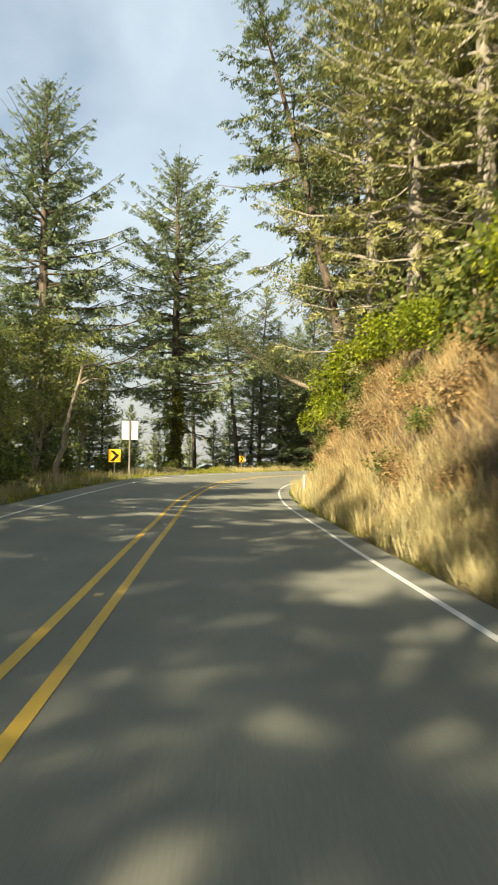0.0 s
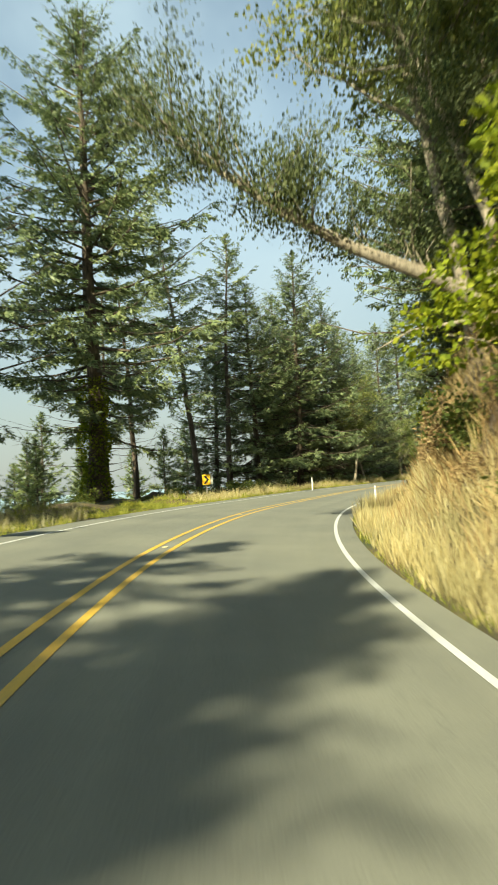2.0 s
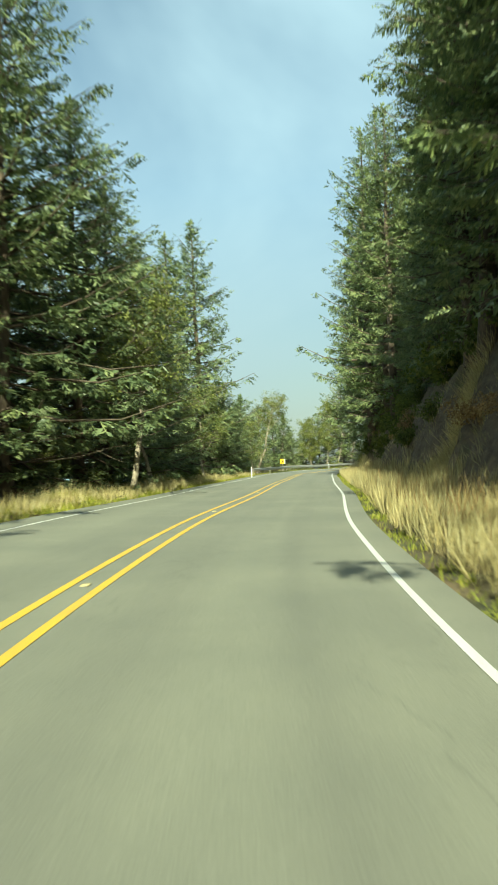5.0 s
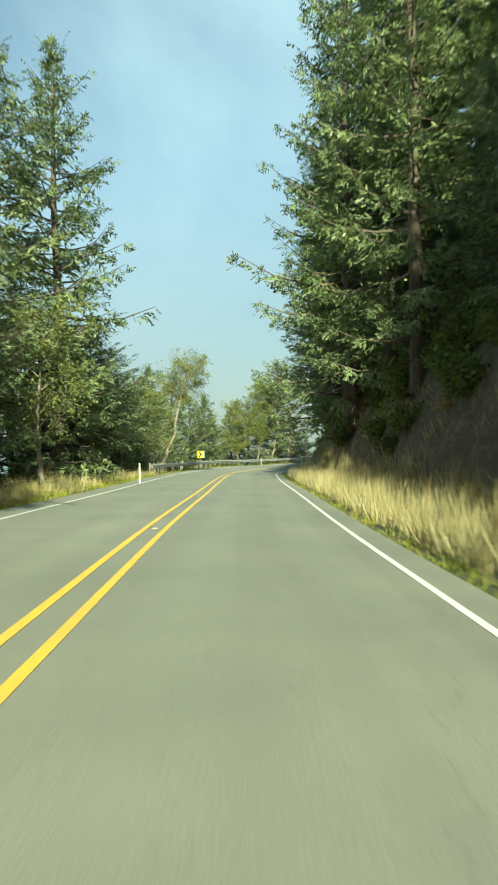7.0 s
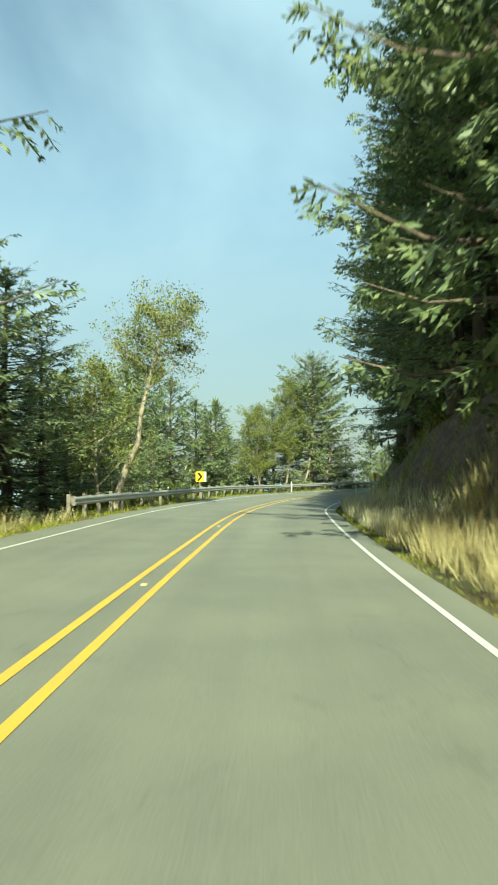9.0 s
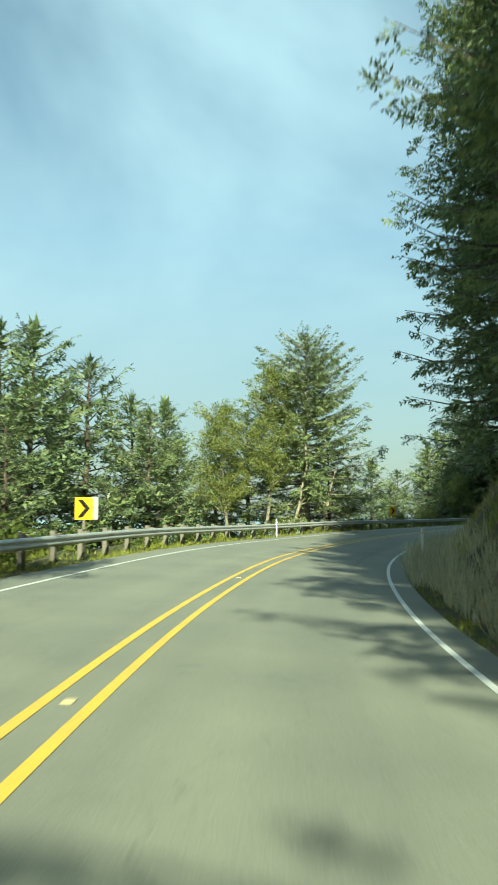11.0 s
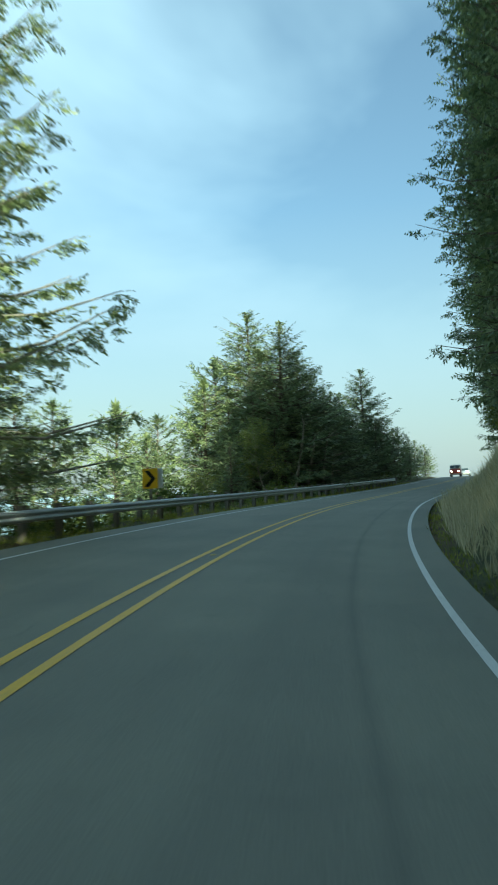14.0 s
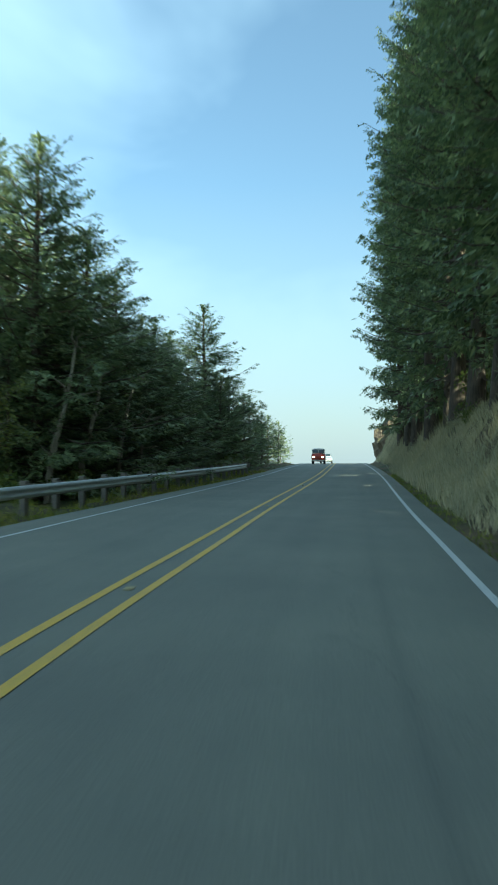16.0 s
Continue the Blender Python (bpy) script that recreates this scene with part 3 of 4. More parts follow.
def bush(seed, radius, tall, leaves, leaf=.13, lobes=7):
    rng = np.random.default_rng(seed)
    wood, crown = Pile(), Pile()
    centres = np.column_stack([rng.normal(0, radius * .42, lobes), rng.normal(0, radius * .42, lobes), rng.uniform(.25, .75, lobes) * tall])
    for c in centres:
        pts = np.array([[c[0] * .2, c[1] * .2, -.15], [c[0] * .6, c[1] * .6, c[2] * .6], c])
        wood.add(*tube(pts, [.03, .02, .008], 4))
    k = rng.integers(0, lobes, leaves)
    d0 = unit(rng.normal(0, 1, (leaves, 3)))
    p = centres[k] + d0 * (rng.uniform(.35, 1.0, leaves) ** .5 * (radius * rng.uniform(.35, .55, lobes)[k]))[:, None] * [1, 1, .8]
    p[:, 2] = np.maximum(p[:, 2], .02)
    d = unit(d0 * .7 + rng.normal(0, .8, (leaves, 3)))
    s = unit(np.cross(d, rng.normal(0, 1, (leaves, 3))))
    ln = leaf * rng.uniform(.6, 1.4, leaves)
    crown.add(*kites(p, d, s, ln, ln * .65))
    return wood.out(), crown.out()


def plant(name, shape, bark_mat, leaf_mat, label, category, group=""):
    """A first plant, kept under the ground's edge until it is copied to its places."""
    (wv, wf), (cv, cf) = shape
    ob = thing(name, Matrix(), label, category, group)
    mesh("trunk" if category == "tree" else "stem", wv, wf, bark_mat, ob, smooth=True)
    crown = mesh("crown" if category == "tree" else "foliage", cv, cf, leaf_mat, ob)
    lay = crown.data.uv_layers.new(name="UVMap")
    lay.data.foreach_set("uv", np.tile([0, 0, .5, .45, 0, 1, -.5, .45], len(cf)))
    return ob


class Kind:
    """A kind of plant: the first place takes the original, every later one a copy."""
    def __init__(self, *made, sink=.25):
        self.ob, self.used, self.sink = plant(*made), False, sink
        self.rng = random.Random(len(made[4]) * 7 + len(bpy.data.objects))

    def put(self, x, y, size=1.0, turn=None, z=None, tall=1.0, tip=(0, 0)):
        turn = self.rng.uniform(0, 360) if turn is None else turn
        z = ground_at(x, y) - self.sink * size if z is None else z
        m = pose(x, y, z, tip[0], tip[1], 0) @ pose(0, 0, 0, 0, 0, turn) @ Matrix.Diagonal((size, size, size * tall, 1))
        if self.used:
            return copy_thing(self.ob, m @ self.unscale)
        self.used, self.unscale = True, Matrix.Diagonal((1 / size, 1 / size, 1 / (size * tall), 1))
        self.ob.matrix_basis = m
        return self.ob


LAB = {"big": "tall old spruce with ragged sweeping branches and dark bark", "dense": "dense dark green spruce beside the coast road",
       "tall": "tall dense spruce on the steep bank", "bare": "thin spruce with a bare lower trunk and sparse crown",
       "young": "young bushy spruce below the guardrail", "alder": "leaning alder with pale trunk and yellow-green leaves",
       "shrub": "low green shrub at the roadside", "ivy": "bright yellow-green bush on the bank", "dry": "rust-brown dry shrub on the bank"}
SPRUCE_BIG = Kind("spruce_tree", conifer(11, 35, 10.6, .15, 190, 5.6, .62, .05, .30, 34, sprays_size=.90, blades=TWIGS, cone=.54, fill=1.4, cap=1.12, droop=(.1, 1.3), dead_to=.25), MAT_BARK, MAT_TWIGS_GREY, LAB["big"], "tree")
SPRUCE_DENSE = Kind("spruce_tree", conifer(21, 22, 6.0, .02, 135, 4.3, .34, .0, .28, 0, sprays_size=.76), MAT_BARK, MAT_SPRUCE, LAB["dense"], "tree", "roadside spruces")
SPRUCE_DENSE_B = Kind("spruce_tree", conifer(22, 22, 6.0, .02, 135, 4.6, .32, .0, .28, 4, sprays_size=.84, blades=TWIGS, cone=.62, cap=1.2, droop=(.1, 1.2), pairs=3), MAT_BARK, MAT_TWIGS_GREY, LAB["dense"], "tree", "roadside spruces")
SPRUCE_WOOD = Kind("spruce_tree", conifer(26, 22, 6.4, .02, 200, 5.4, .32, .0, .28, 14, sprays_size=.66, blades=TWIGS, cone=.60, fill=1.7, cap=1.2, droop=(.1, 1.2), pairs=3), MAT_BARK, MAT_TWIGS_GREY, LAB["dense"], "tree", "roadside spruces")
SPRUCE_BROAD = Kind("spruce_tree", conifer(23, 20, 7.0, .08, 105, 3.6, .36, .0, .26, 12, sprays_size=.92, blades=TWIGS, cone=.46, cap=1.15, pairs=3), MAT_BARK, MAT_TWIGS_GREY, "broad old spruce with long drooping side branches", "tree", "broad seaward spruces")
SPRUCE_TALL = Kind("spruce_tree", conifer(31, 28, 6.4, .02, 150, 5.4, .42, .0, .28, 8, sprays_size=.76, blades=TWIGS, cone=.55, fill=1.7, droop=(.0, 1.1), pairs=3), MAT_BARK, MAT_TWIGS, LAB["tall"], "tree", "spruces on the bank")
SPRUCE_TALL_B = Kind("spruce_tree", conifer(32, 28, 6.2, .04, 145, 5.4, .40, .0, .32, 10, sprays_size=.76, blades=TWIGS, cone=.55, fill=1.7, droop=(.0, 1.1), pairs=3), MAT_BARK, MAT_TWIGS_GREY, LAB["tall"], "tree", "spruces on the bank")
SPRUCE_MID = Kind("spruce_tree", conifer(34, 28, 5.8, .06, 85, 2.6, .42, .0, .34, 0, sprays_size=1.3, blades=COARSE, cone=.6, fill=1.3), MAT_BARK, MAT_SPRUCE, LAB["tall"], "tree", "spruces on the bank")
SPRUCE_BACK = Kind("spruce_tree", conifer(33, 28, 6.0, .10, 60, 2.0, .40, .0, .34, 0, sprays_size=1.9, blades=COARSE, cone=.6, fill=1.2), MAT_BARK, MAT_SPRUCE, "tall spruce standing deep in the hillside wood", "tree", "spruces up the hill")
SPRUCE_OLIVE = Kind("spruce_tree", conifer(36, 27, 6.6, .06, 150, 4.4, .40, .0, .36, 46, sprays_size=.72, blades=TWIGS, cone=.50, fill=1.6, droop=(.1, 1.2), dead_to=.5, pairs=3), MAT_LICHEN_BARK, MAT_OLIVE, "tall olive-green spruce with pale lichened limbs on the bank", "tree", "lichened spruces on the bank")
SPRUCE_WALL = Kind("spruce_tree", conifer(35, 30, 4.8, .07, 175, 4.6, .42, .0, .20, 6, sprays_size=.70, blades=TWIGS, cone=.32, fill=1.9, cap=1.15, droop=(.1, 1.1), pairs=3), MAT_BARK, MAT_TWIGS_GREY, "dense columnar spruce close to the road on the bank", "tree", "columnar spruces on the bank")
SPRUCE_BARE = Kind("spruce_tree", conifer(41, 25, 4.6, .38, 95, 5.2, .30, .05, .42, 30, lean=-.03, sprays_size=.72, blades=TWIGS, cone=.5, fill=1.5), MAT_BARK, MAT_TWIGS_GREY, LAB["bare"], "tree", "bare-trunked spruces")
SPRUCE_RAIL = Kind("spruce_tree", conifer(24, 20, 8.0, .14, 220, 6.0, .36, .0, .20, 40, sprays_size=.66, blades=TWIGS, cone=.44, fill=1.5, cap=1.12, droop=(.0, 1.0)), MAT_LICHEN_BARK, MAT_TWIGS_GREY, "broad sunlit spruce with a domed crown behind the guardrail", "tree", "broad seaward spruces")
SPRUCE_YOUNG = Kind("spruce_tree", conifer(51, 13, 5.0, .0, 85, 4.6, .20, .0, .24, 0, sprays_size=.82, blades=TWIGS, cone=.55, cap=1.15, pairs=3), MAT_BARK, MAT_TWIGS_GREY, LAB["young"], "tree", "spruces below the guardrail")
ALDER = Kind("alder_tree", broadleaf(61, 11, 4.0, .35, 150, 7000, .17, .17, (.12, .05), 11), MAT_PALE_BARK, MAT_ALDER, LAB["alder"], "tree", "roadside alders")
ALDER_B = Kind("alder_tree", broadleaf(62, 9, 4.2, .18, 150, 6000, .18, .15, (-.10, .10), 12), MAT_PALE_BARK, MAT_ALDER, LAB["alder"], "tree", "roadside alders")
BIRCH = Kind("alder_tree", broadleaf(63, 9.5, 3.0, .62, 230, 11000, .105, .19, (.2, .0), 9), MAT_PALE_BARK, MAT_ALDER, "leaning alder with a bare pale trunk and flat crown", "tree")
TALL_ALDER = Kind("alder_tree", broadleaf(64, 17, 4.6, .30, 260, 25000, .16, .22, (-.12, 0), 14), MAT_PALE_BARK, MAT_ALDER, "tall slender alder rising from the bank", "tree")
SHRUB = Kind("shrub", bush(71, 1.4, 1.5, 1000, .17, 9), MAT_PALE_BARK, MAT_SHRUB, LAB["shrub"], "shrub", "roadside shrubs", sink=.05)
IVY = Kind("bush", bush(72, 2.0, 2.2, 4200, .15, 9), MAT_PALE_BARK, MAT_IVY, LAB["ivy"], "bush", "bright bushes on the bank", sink=.1)
DRY_SHRUB = Kind("dry_shrub", bush(73, 1.1, 1.3, 1100, .14, 9), MAT_PALE_BARK, MAT_RUST, LAB["dry"], "shrub", "dry shrubs on the bank", sink=.05)

# seaward side: first bend
SPRUCE_BIG.put(-8.0, 78.0, 1.0, 40, tall=.98)
SPRUCE_BIG.put(-18.2, 64, 1.05, 160, tall=1.04)
SPRUCE_BARE.put(-7.1, 96.5, 1.0, 20)
SPRUCE_BARE.put(-9.2, 92.0, .85, 120)
for x, y, top, turn, tip in ((-1.2, 96.0, 26.0, 0, (0, -4)), (1.6, 97.0, 25.0, 200, (0, 0))):
    z0 = ground_at(x, y) - .3
    SPRUCE_BARE.put(x, y, (top - z0) / 25.0 * .92, turn, z=z0, tall=1.09, tip=tip)
for x, y, k in ((-16.5, 36, 1.2), (-12.5, 27, 1.0), (-13.5, 45, 1.0), (-17, 30, 1.4), (-11.5, 16, 1.0), (-12.5, 53, .85), (-13.5, 38, .6), (-14.5, 22, 1.2), (-18, 40, 1.4), (-11, 31, .7), (-15, 50, 1.1)):
    ALDER_B.put(x, y, k)
for x, y, k in ((-16, 56, .55), (-20, 42, .7), (-13.0, 64, .42), (-16, 73, .5), (-15, 88, .5), (-21, 80, .6), (-13, 83, .36), (-24, 60, .8), (-15, 40, .5), (-19, 52, .75), (-13.5, 33, .4), (-20, 70, .7), (-11.5, 92, .4), (-18, 96, .6), (-5, 103, .5)):
    SPRUCE_DENSE.put(x, y, k)
# seaward side: the dark wood
for x, y, k in ((9.2, 102.5, 1.12), (4.5, 99, .95), (13.2, 108.5, .92), (0.5, 104, .9), (7.5, 108, 1.05), (16, 115, .88), (19.5, 122, .85), (10, 116, 1.0), (23, 128.5, .72),
                (14, 124, .9), (20, 134, .85), (29, 147, .75)):
    (SPRUCE_WOOD if y < 130 else SPRUCE_DENSE).put(x, y, k)
for x, y, k in ((35, 149.5, .72), (31.5, 150, .85), (38.0, 154, .66), (34, 157, .8), (40.5, 160, .6), (37, 162, .7), (43, 166, .62), (47, 171, .55), (33.2, 146.6, .7)):
    SPRUCE_BROAD.put(x, y, k, tall=.78)
SPRUCE_DENSE_B.put(31.0, 143.0, 1.15, tall=1.1)
SPRUCE_DENSE_B.put(26.5, 138.5, 1.12, tall=1.05)
SPRUCE_DENSE.put(22, 142, 1.0)
ALDER.put(15.3, 107.0, 1.0, 60)
ALDER.put(17.5, 111.0, .8, 200)
BIRCH.put(43.0, 156.4, 1.0, -27)
ALDER_B.put(42.5, 156.5, .7)
# seaward side: below the guardrail
for x, y, top in ((50, 184, 10.5), (54, 191, 12), (57.3, 197.9, 14), (61.5, 199, 12.2), (47, 178, 8), (66, 203, 10.5), (70.6, 207.7, 11), (65, 196, 8.5),
                  (49, 192, 9), (59, 206, 11.5), (44, 186, 9.5), (52.5, 178.5, 5.5), (84, 205, 7), (43, 172, 6), (75, 206, 9), (88, 206.5, 5.0), (92, 210, 5.5)):
    z0 = ground_at(x, y) - .4
    SPRUCE_YOUNG.put(x, y, (top - z0) / 13.0, z=z0)
z0 = ground_at(79.6, 198.5) - .3
SPRUCE_RAIL.put(79.6, 198.8, (16.7 - z0) / 20.6, z=z0, turn=100)
for x, y, k in ((70, 203, .66), (83.5, 201, .45), (76.5, 203, .7)):
    SPRUCE_BROAD.put(x, y, k)
TALL_ALDER.put(75.2, 198.0, .78, 200)
TALL_ALDER.put(73.4, 199.6, .72, 20)
for x, y, top in ((114, 234.5, 8.8), (118, 226.5, 10.5), (112, 226, 7.0), (116, 221.5, 8), (108, 222.5, 5), (105, 218, 3.5), (122, 229, 13), (100, 216, 3.0), (112.0, 217.6, 4.6), (117.0, 217.4, 6.2)):
    z0 = ground_at(x, y) - .4
    SPRUCE_YOUNG.put(x, y, (top - z0) / 13.0, z=z0)
for x, y, top in ((122.1, 224.4, 17.2), (119.3, 218.3, 14.6), (126, 222.5, 13.5), (131, 224, 12), (136, 226.5, 11), (128, 229, 15), (141, 229.5, 11.5), (146, 232, 12),
                  (153.5, 233, 15.9), (150, 237, 12), (158, 234.5, 10), (163, 239, 10), (139, 234, 13), (168, 240, 8.5), (175, 243, 8), (183, 244, 7.5), (190, 248, 6.5)):
    z0 = ground_at(x, y) - .4
    (SPRUCE_WOOD if x < 156 else SPRUCE_DENSE).put(x, y, (top - z0) / 22.0 * 1.3, z=z0, tall=.77)
for x, y, top in ((124, 220.0, 9.5), (129, 222.0, 9), (134, 224.5, 9), (140, 227, 9.5), (147, 230, 9), (120.5, 219.5, 8)):
    z0 = ground_at(x, y) - .4
    SPRUCE_WOOD.put(x, y, (top - z0) / 22.0 * 1.6, z=z0, tall=.62)
ALDER.put(114.8, 216.4, .62, 130)
ALDER_B.put(108.5, 216.8, .5)

for s, u, k in ((292, -9, .45), (299, -9.5, .5), (306, -9, .42), (314, -9.5, .46), (322, -9, .36), (331, -9.2, .38), (340, -8.6, .34), (348, -9, .3)):
    p = on_road(s, u)
    SPRUCE_BROAD.put(float(p[0]), float(p[1]), k)

# the bank: two rows of tall spruces, and the wood higher up
rr = random.Random(5)
SET_BACK = ([12, 28, 34, 62, 75, 90, 119, 125, 140, 150, 165, 182, 194, 214, 228, 234, 300], [2.0, 1.6, 0, 1, 1.5, 2.1, 2.2, 1.2, 1.2, 1.4, .4, .6, 3.6, 4.4, 4.0, -.5, -1.7])
FIRST_ROW = ([0, 60, 85, 108, 136, 156, 160, 190, 200, 226, 300], [1.0, 1.0, .96, .96, 1.18, 1.18, .88, .88, 1.0, 1.0, 1.25])     # height
for u, jitter, k0, k1, gap, s0, kinds in ((9.0, 1.5, .75, 1.0, 5.6, 13, (SPRUCE_TALL, SPRUCE_TALL_B)), (13.5, 1.3, .85, 1.05, 7.0, 16, (SPRUCE_MID,)),
                                          (20, 2.5, .8, 1.0, 10.5, 4, (SPRUCE_BACK,))):
    s = s0
    while s < 312:
        # open ground where the bank bends, and where the sun falls through along the road
        if not (u < 10 and (42 < s < 60 or 108 < s < 135)):
            wall = u < 10 and s > 190
            ss, uu = s + rr.uniform(-1.2, 1.2), u + rr.uniform(-jitter, jitter) * (.4 if wall else 1) + np.interp(s, *SET_BACK)
            if u < 10 and 135 <= s < 156:
                uu -= 1.7
            p = on_road(ss, uu)
            kind = SPRUCE_WALL if wall else SPRUCE_OLIVE if s < 42 and u < 15 else rr.choice(kinds)
            high = np.interp(s, *FIRST_ROW) if u < 10 else 1.1 if s > 226 else 1.0
            kind.put(float(p[0]), float(p[1]), rr.uniform(.9, 1.0) if wall else rr.uniform(k0, k1), tall=float(high))
        s += (4.4 if u < 10 and s > 190 else gap) * rr.uniform(.85, 1.2)
for s, u, k in ((160, 8.6, .80), (166, 8.8, .78), (181, 11.0, .76), (186, 8.2, .80), (190, 8.4, .82), (194.5, 8.8, .84), (199, 9.6, .84), (85, 10.2, .84), (90.5, 9.8, .86), (96, 10.0, .84), (101.5, 9.6, .86), (107, 10.2, .82)):
    p = on_road(s, u)
    SPRUCE_WALL.put(float(p[0]), float(p[1]), k)
for s, u, k in ((113, 11.0, .8), (118.5, 10.6, .78), (124, 10.8, .74), (129.5, 11.2, .7)):
    p = on_road(s, u)
    SPRUCE_YOUNG.put(float(p[0]), float(p[1]), k)
p = on_road(203, 8.8)
SPRUCE_TALL_B.put(float(p[0]), float(p[1]), .86, 60)
# woods beside and behind the start of the road, on the seaward side
# mostly out of view; added to cast the shade that lies on the road
for x, y, k in ((-10, -6, .7), (-12, -14, .8), (-9.5, -22, .75), (-13, -30, .85), (-17, -20, .9), (-10, -40, .8), (-16, -8, .8), 
                (-23, 30, 1.0), (-25, 38, .9), (-22, 48, 1.1), (-8.5, -14, .85), (-8.5, -31, .8), (-9, 1, .7), (-11.5, 14, .7), (-17, 38, .7), (-15, -44, .9), (-12.5, 12, .75), (-11.5, 5, .7), (-13.5, 19, .7)):
    SPRUCE_MID.put(x, y, k)
for x, y, k in ((-16, 97, .75), (-22, 90, .85), (-14, 106, .7), (-20, 108, .8), (-9, 110, .7), (-26, 100, .8), (-3, 112, .75), (-25, 74, .8)):
    SPRUCE_DENSE.put(x, y, k)
TALL_ALDER.put(6.6, 47.0, 1.0, 0)
SPRUCE_BARE.put(5.4, 36.2, .9, 0, tip=(0, -11))
SPRUCE_BARE.put(7.0, 40.5, .95, 90, tip=(0, -5))


def overhanging_alder():
    """A mossy limb that reaches out over the road from the bank."""
    rng = np.random.default_rng(8)
    wood, crown, tips = Pile(), Pile(), []
    main = np.array([[1.6, .4, -1.2], [.8, .2, .2], [-.6, 0, 1.0], [-2.4, -.3, 1.6], [-4.0, -.5, 2.4], [-5.6, -.4, 3.6], [-6.6, 0, 4.8]])
    wood.add(*tube(main, [.24, .21, .18, .14, .10, .06, .02], 8))
    up = np.array([[.8, .2, .2], [.9, .5, 2.5], [.2, .9, 5.0], [-.8, 1.0, 7.5]])
    wood.add(*tube(up, [.18, .14, .09, .03], 7))
    for line, n in ((main, 52), (up, 22)):
        f = np.linspace(0, 1, len(line))
        for k in range(n):
            g = rng.uniform(.3, 1)
            o = np.array([np.interp(g, f, line[:, c]) for c in range(3)])
            e = o + rng.normal(0, .75, 3) * [1, 1, .7] + [-.3, 0, .95]
            wood.add(*tube(np.array([o, (o + e) / 2 + rng.normal(0, .1, 3), e]), [.03, .02, .008], 4))
            tips += [e, (o * .4 + e * .6), e + rng.normal(0, .4, 3)]
    dead = np.array([[1.4, .6, .4], [.1, .5, .1], [-1.2, .3, -.1], [-2.0, .3, -.5]])
    wood.add(*tube(dead, [.07, .055, .035, .01], 5))
    tips = np.array(tips)
    n = 24000
    p = tips[rng.integers(0, len(tips), n)] + rng.normal(0, .28, (n, 3))
    d = unit(rng.normal(0, 1, (n, 3)) + [0, 0, -.4])
    ln = .088 * rng.uniform(.6, 1.3, n)
    crown.add(*kites(p, d, unit(np.cross(d, rng.normal(0, 1, (n, 3)))), ln, ln * .7))
    ob = thing("alder_tree", pose(5.5, 44.6, 4.75), "mossy alder limb reaching out over the road from the bank", "tree")
    mesh("trunk", *wood.out(), MAT_PALE_BARK, ob, smooth=True)
    mesh("crown", *crown.out(), MAT_GREY_ALDER, ob)


overhanging_alder()


def dead_tree(x, y, seed, tall):
    rng = np.random.default_rng(seed)
    wood = Pile()
    h = np.linspace(0, 1, 7)
    axis = np.column_stack([.22 * tall * h**1.5 + rng.normal(0, .05, 7), rng.normal(0, .05, 7), tall * h - .3])
    wood.add(*tube(axis, .17 * (1 - h * .7), 7))
    for k in range(7):
        o = axis[rng.integers(2, 7)]
        e = o + [rng.normal(.3, .6), rng.normal(0, .5), rng.uniform(.1, .8)]
        wood.add(*tube(np.array([o, (o + e) / 2 + rng.normal(0, .1, 3), e]), [.06, .04, .012], 5))
    tagged(mesh("dead_tree", *wood.out(), MAT_PALE_BARK, smooth=True), "bleached dead tree trunk leaning among the bushes", "tree").location = (x, y, ground_at(x, y))


SPRUCE_TALL_B.put(12.8, 66.0, 1.0, 200)
SPRUCE_TALL_B.put(12.8, 62.3, .95, 20)
dead_tree(-8.7, 33, 3, 5.6)
dead_tree(-10.8, 24, 4, 4.4)
for x, y, seed, tall in ((117.5, 215.8, 5, 6.5), (120, 216.6, 6, 5.5), (124, 218.2, 7, 6), (127.5, 219.8, 8, 4.5), (76.8, 196.2, 9, 6.5), (80.4, 197.4, 10, 5.5)):
    dead_tree(x, y, seed, tall)


def ivy_climber(x, y, r, tall, n, seed):
    rng = np.random.default_rng(seed)
    z = tall * rng.uniform(0, 1, n) ** 1.1
    a = rng.uniform(0, 2 * np.pi, n)
    rad = r * (1.12 + .25 * np.sin(z * 1.9 + a * 2)) + rng.normal(0, .10, n)
    p = np.column_stack([rad * np.cos(a), rad * np.sin(a), z])
    d = unit(np.column_stack([np.cos(a), np.sin(a), rng.normal(-.5, .5, n)]) + rng.normal(0, .4, (n, 3)))
    ln = .20 * rng.uniform(.6, 1.3, n)
    pile = Pile()
    pile.add(*kites(p, d, unit(np.cross(d, rng.normal(0, 1, (n, 3)))), ln, ln * .8))
    tagged(mesh("ivy", *pile.out(), MAT_IVY), "bright green ivy climbing an old spruce trunk", "ivy", kind="stuff").location = (x, y, ground_at(x, y))


ivy_climber(-8.0, 78.0, .72, 8.5, 4200, 12)

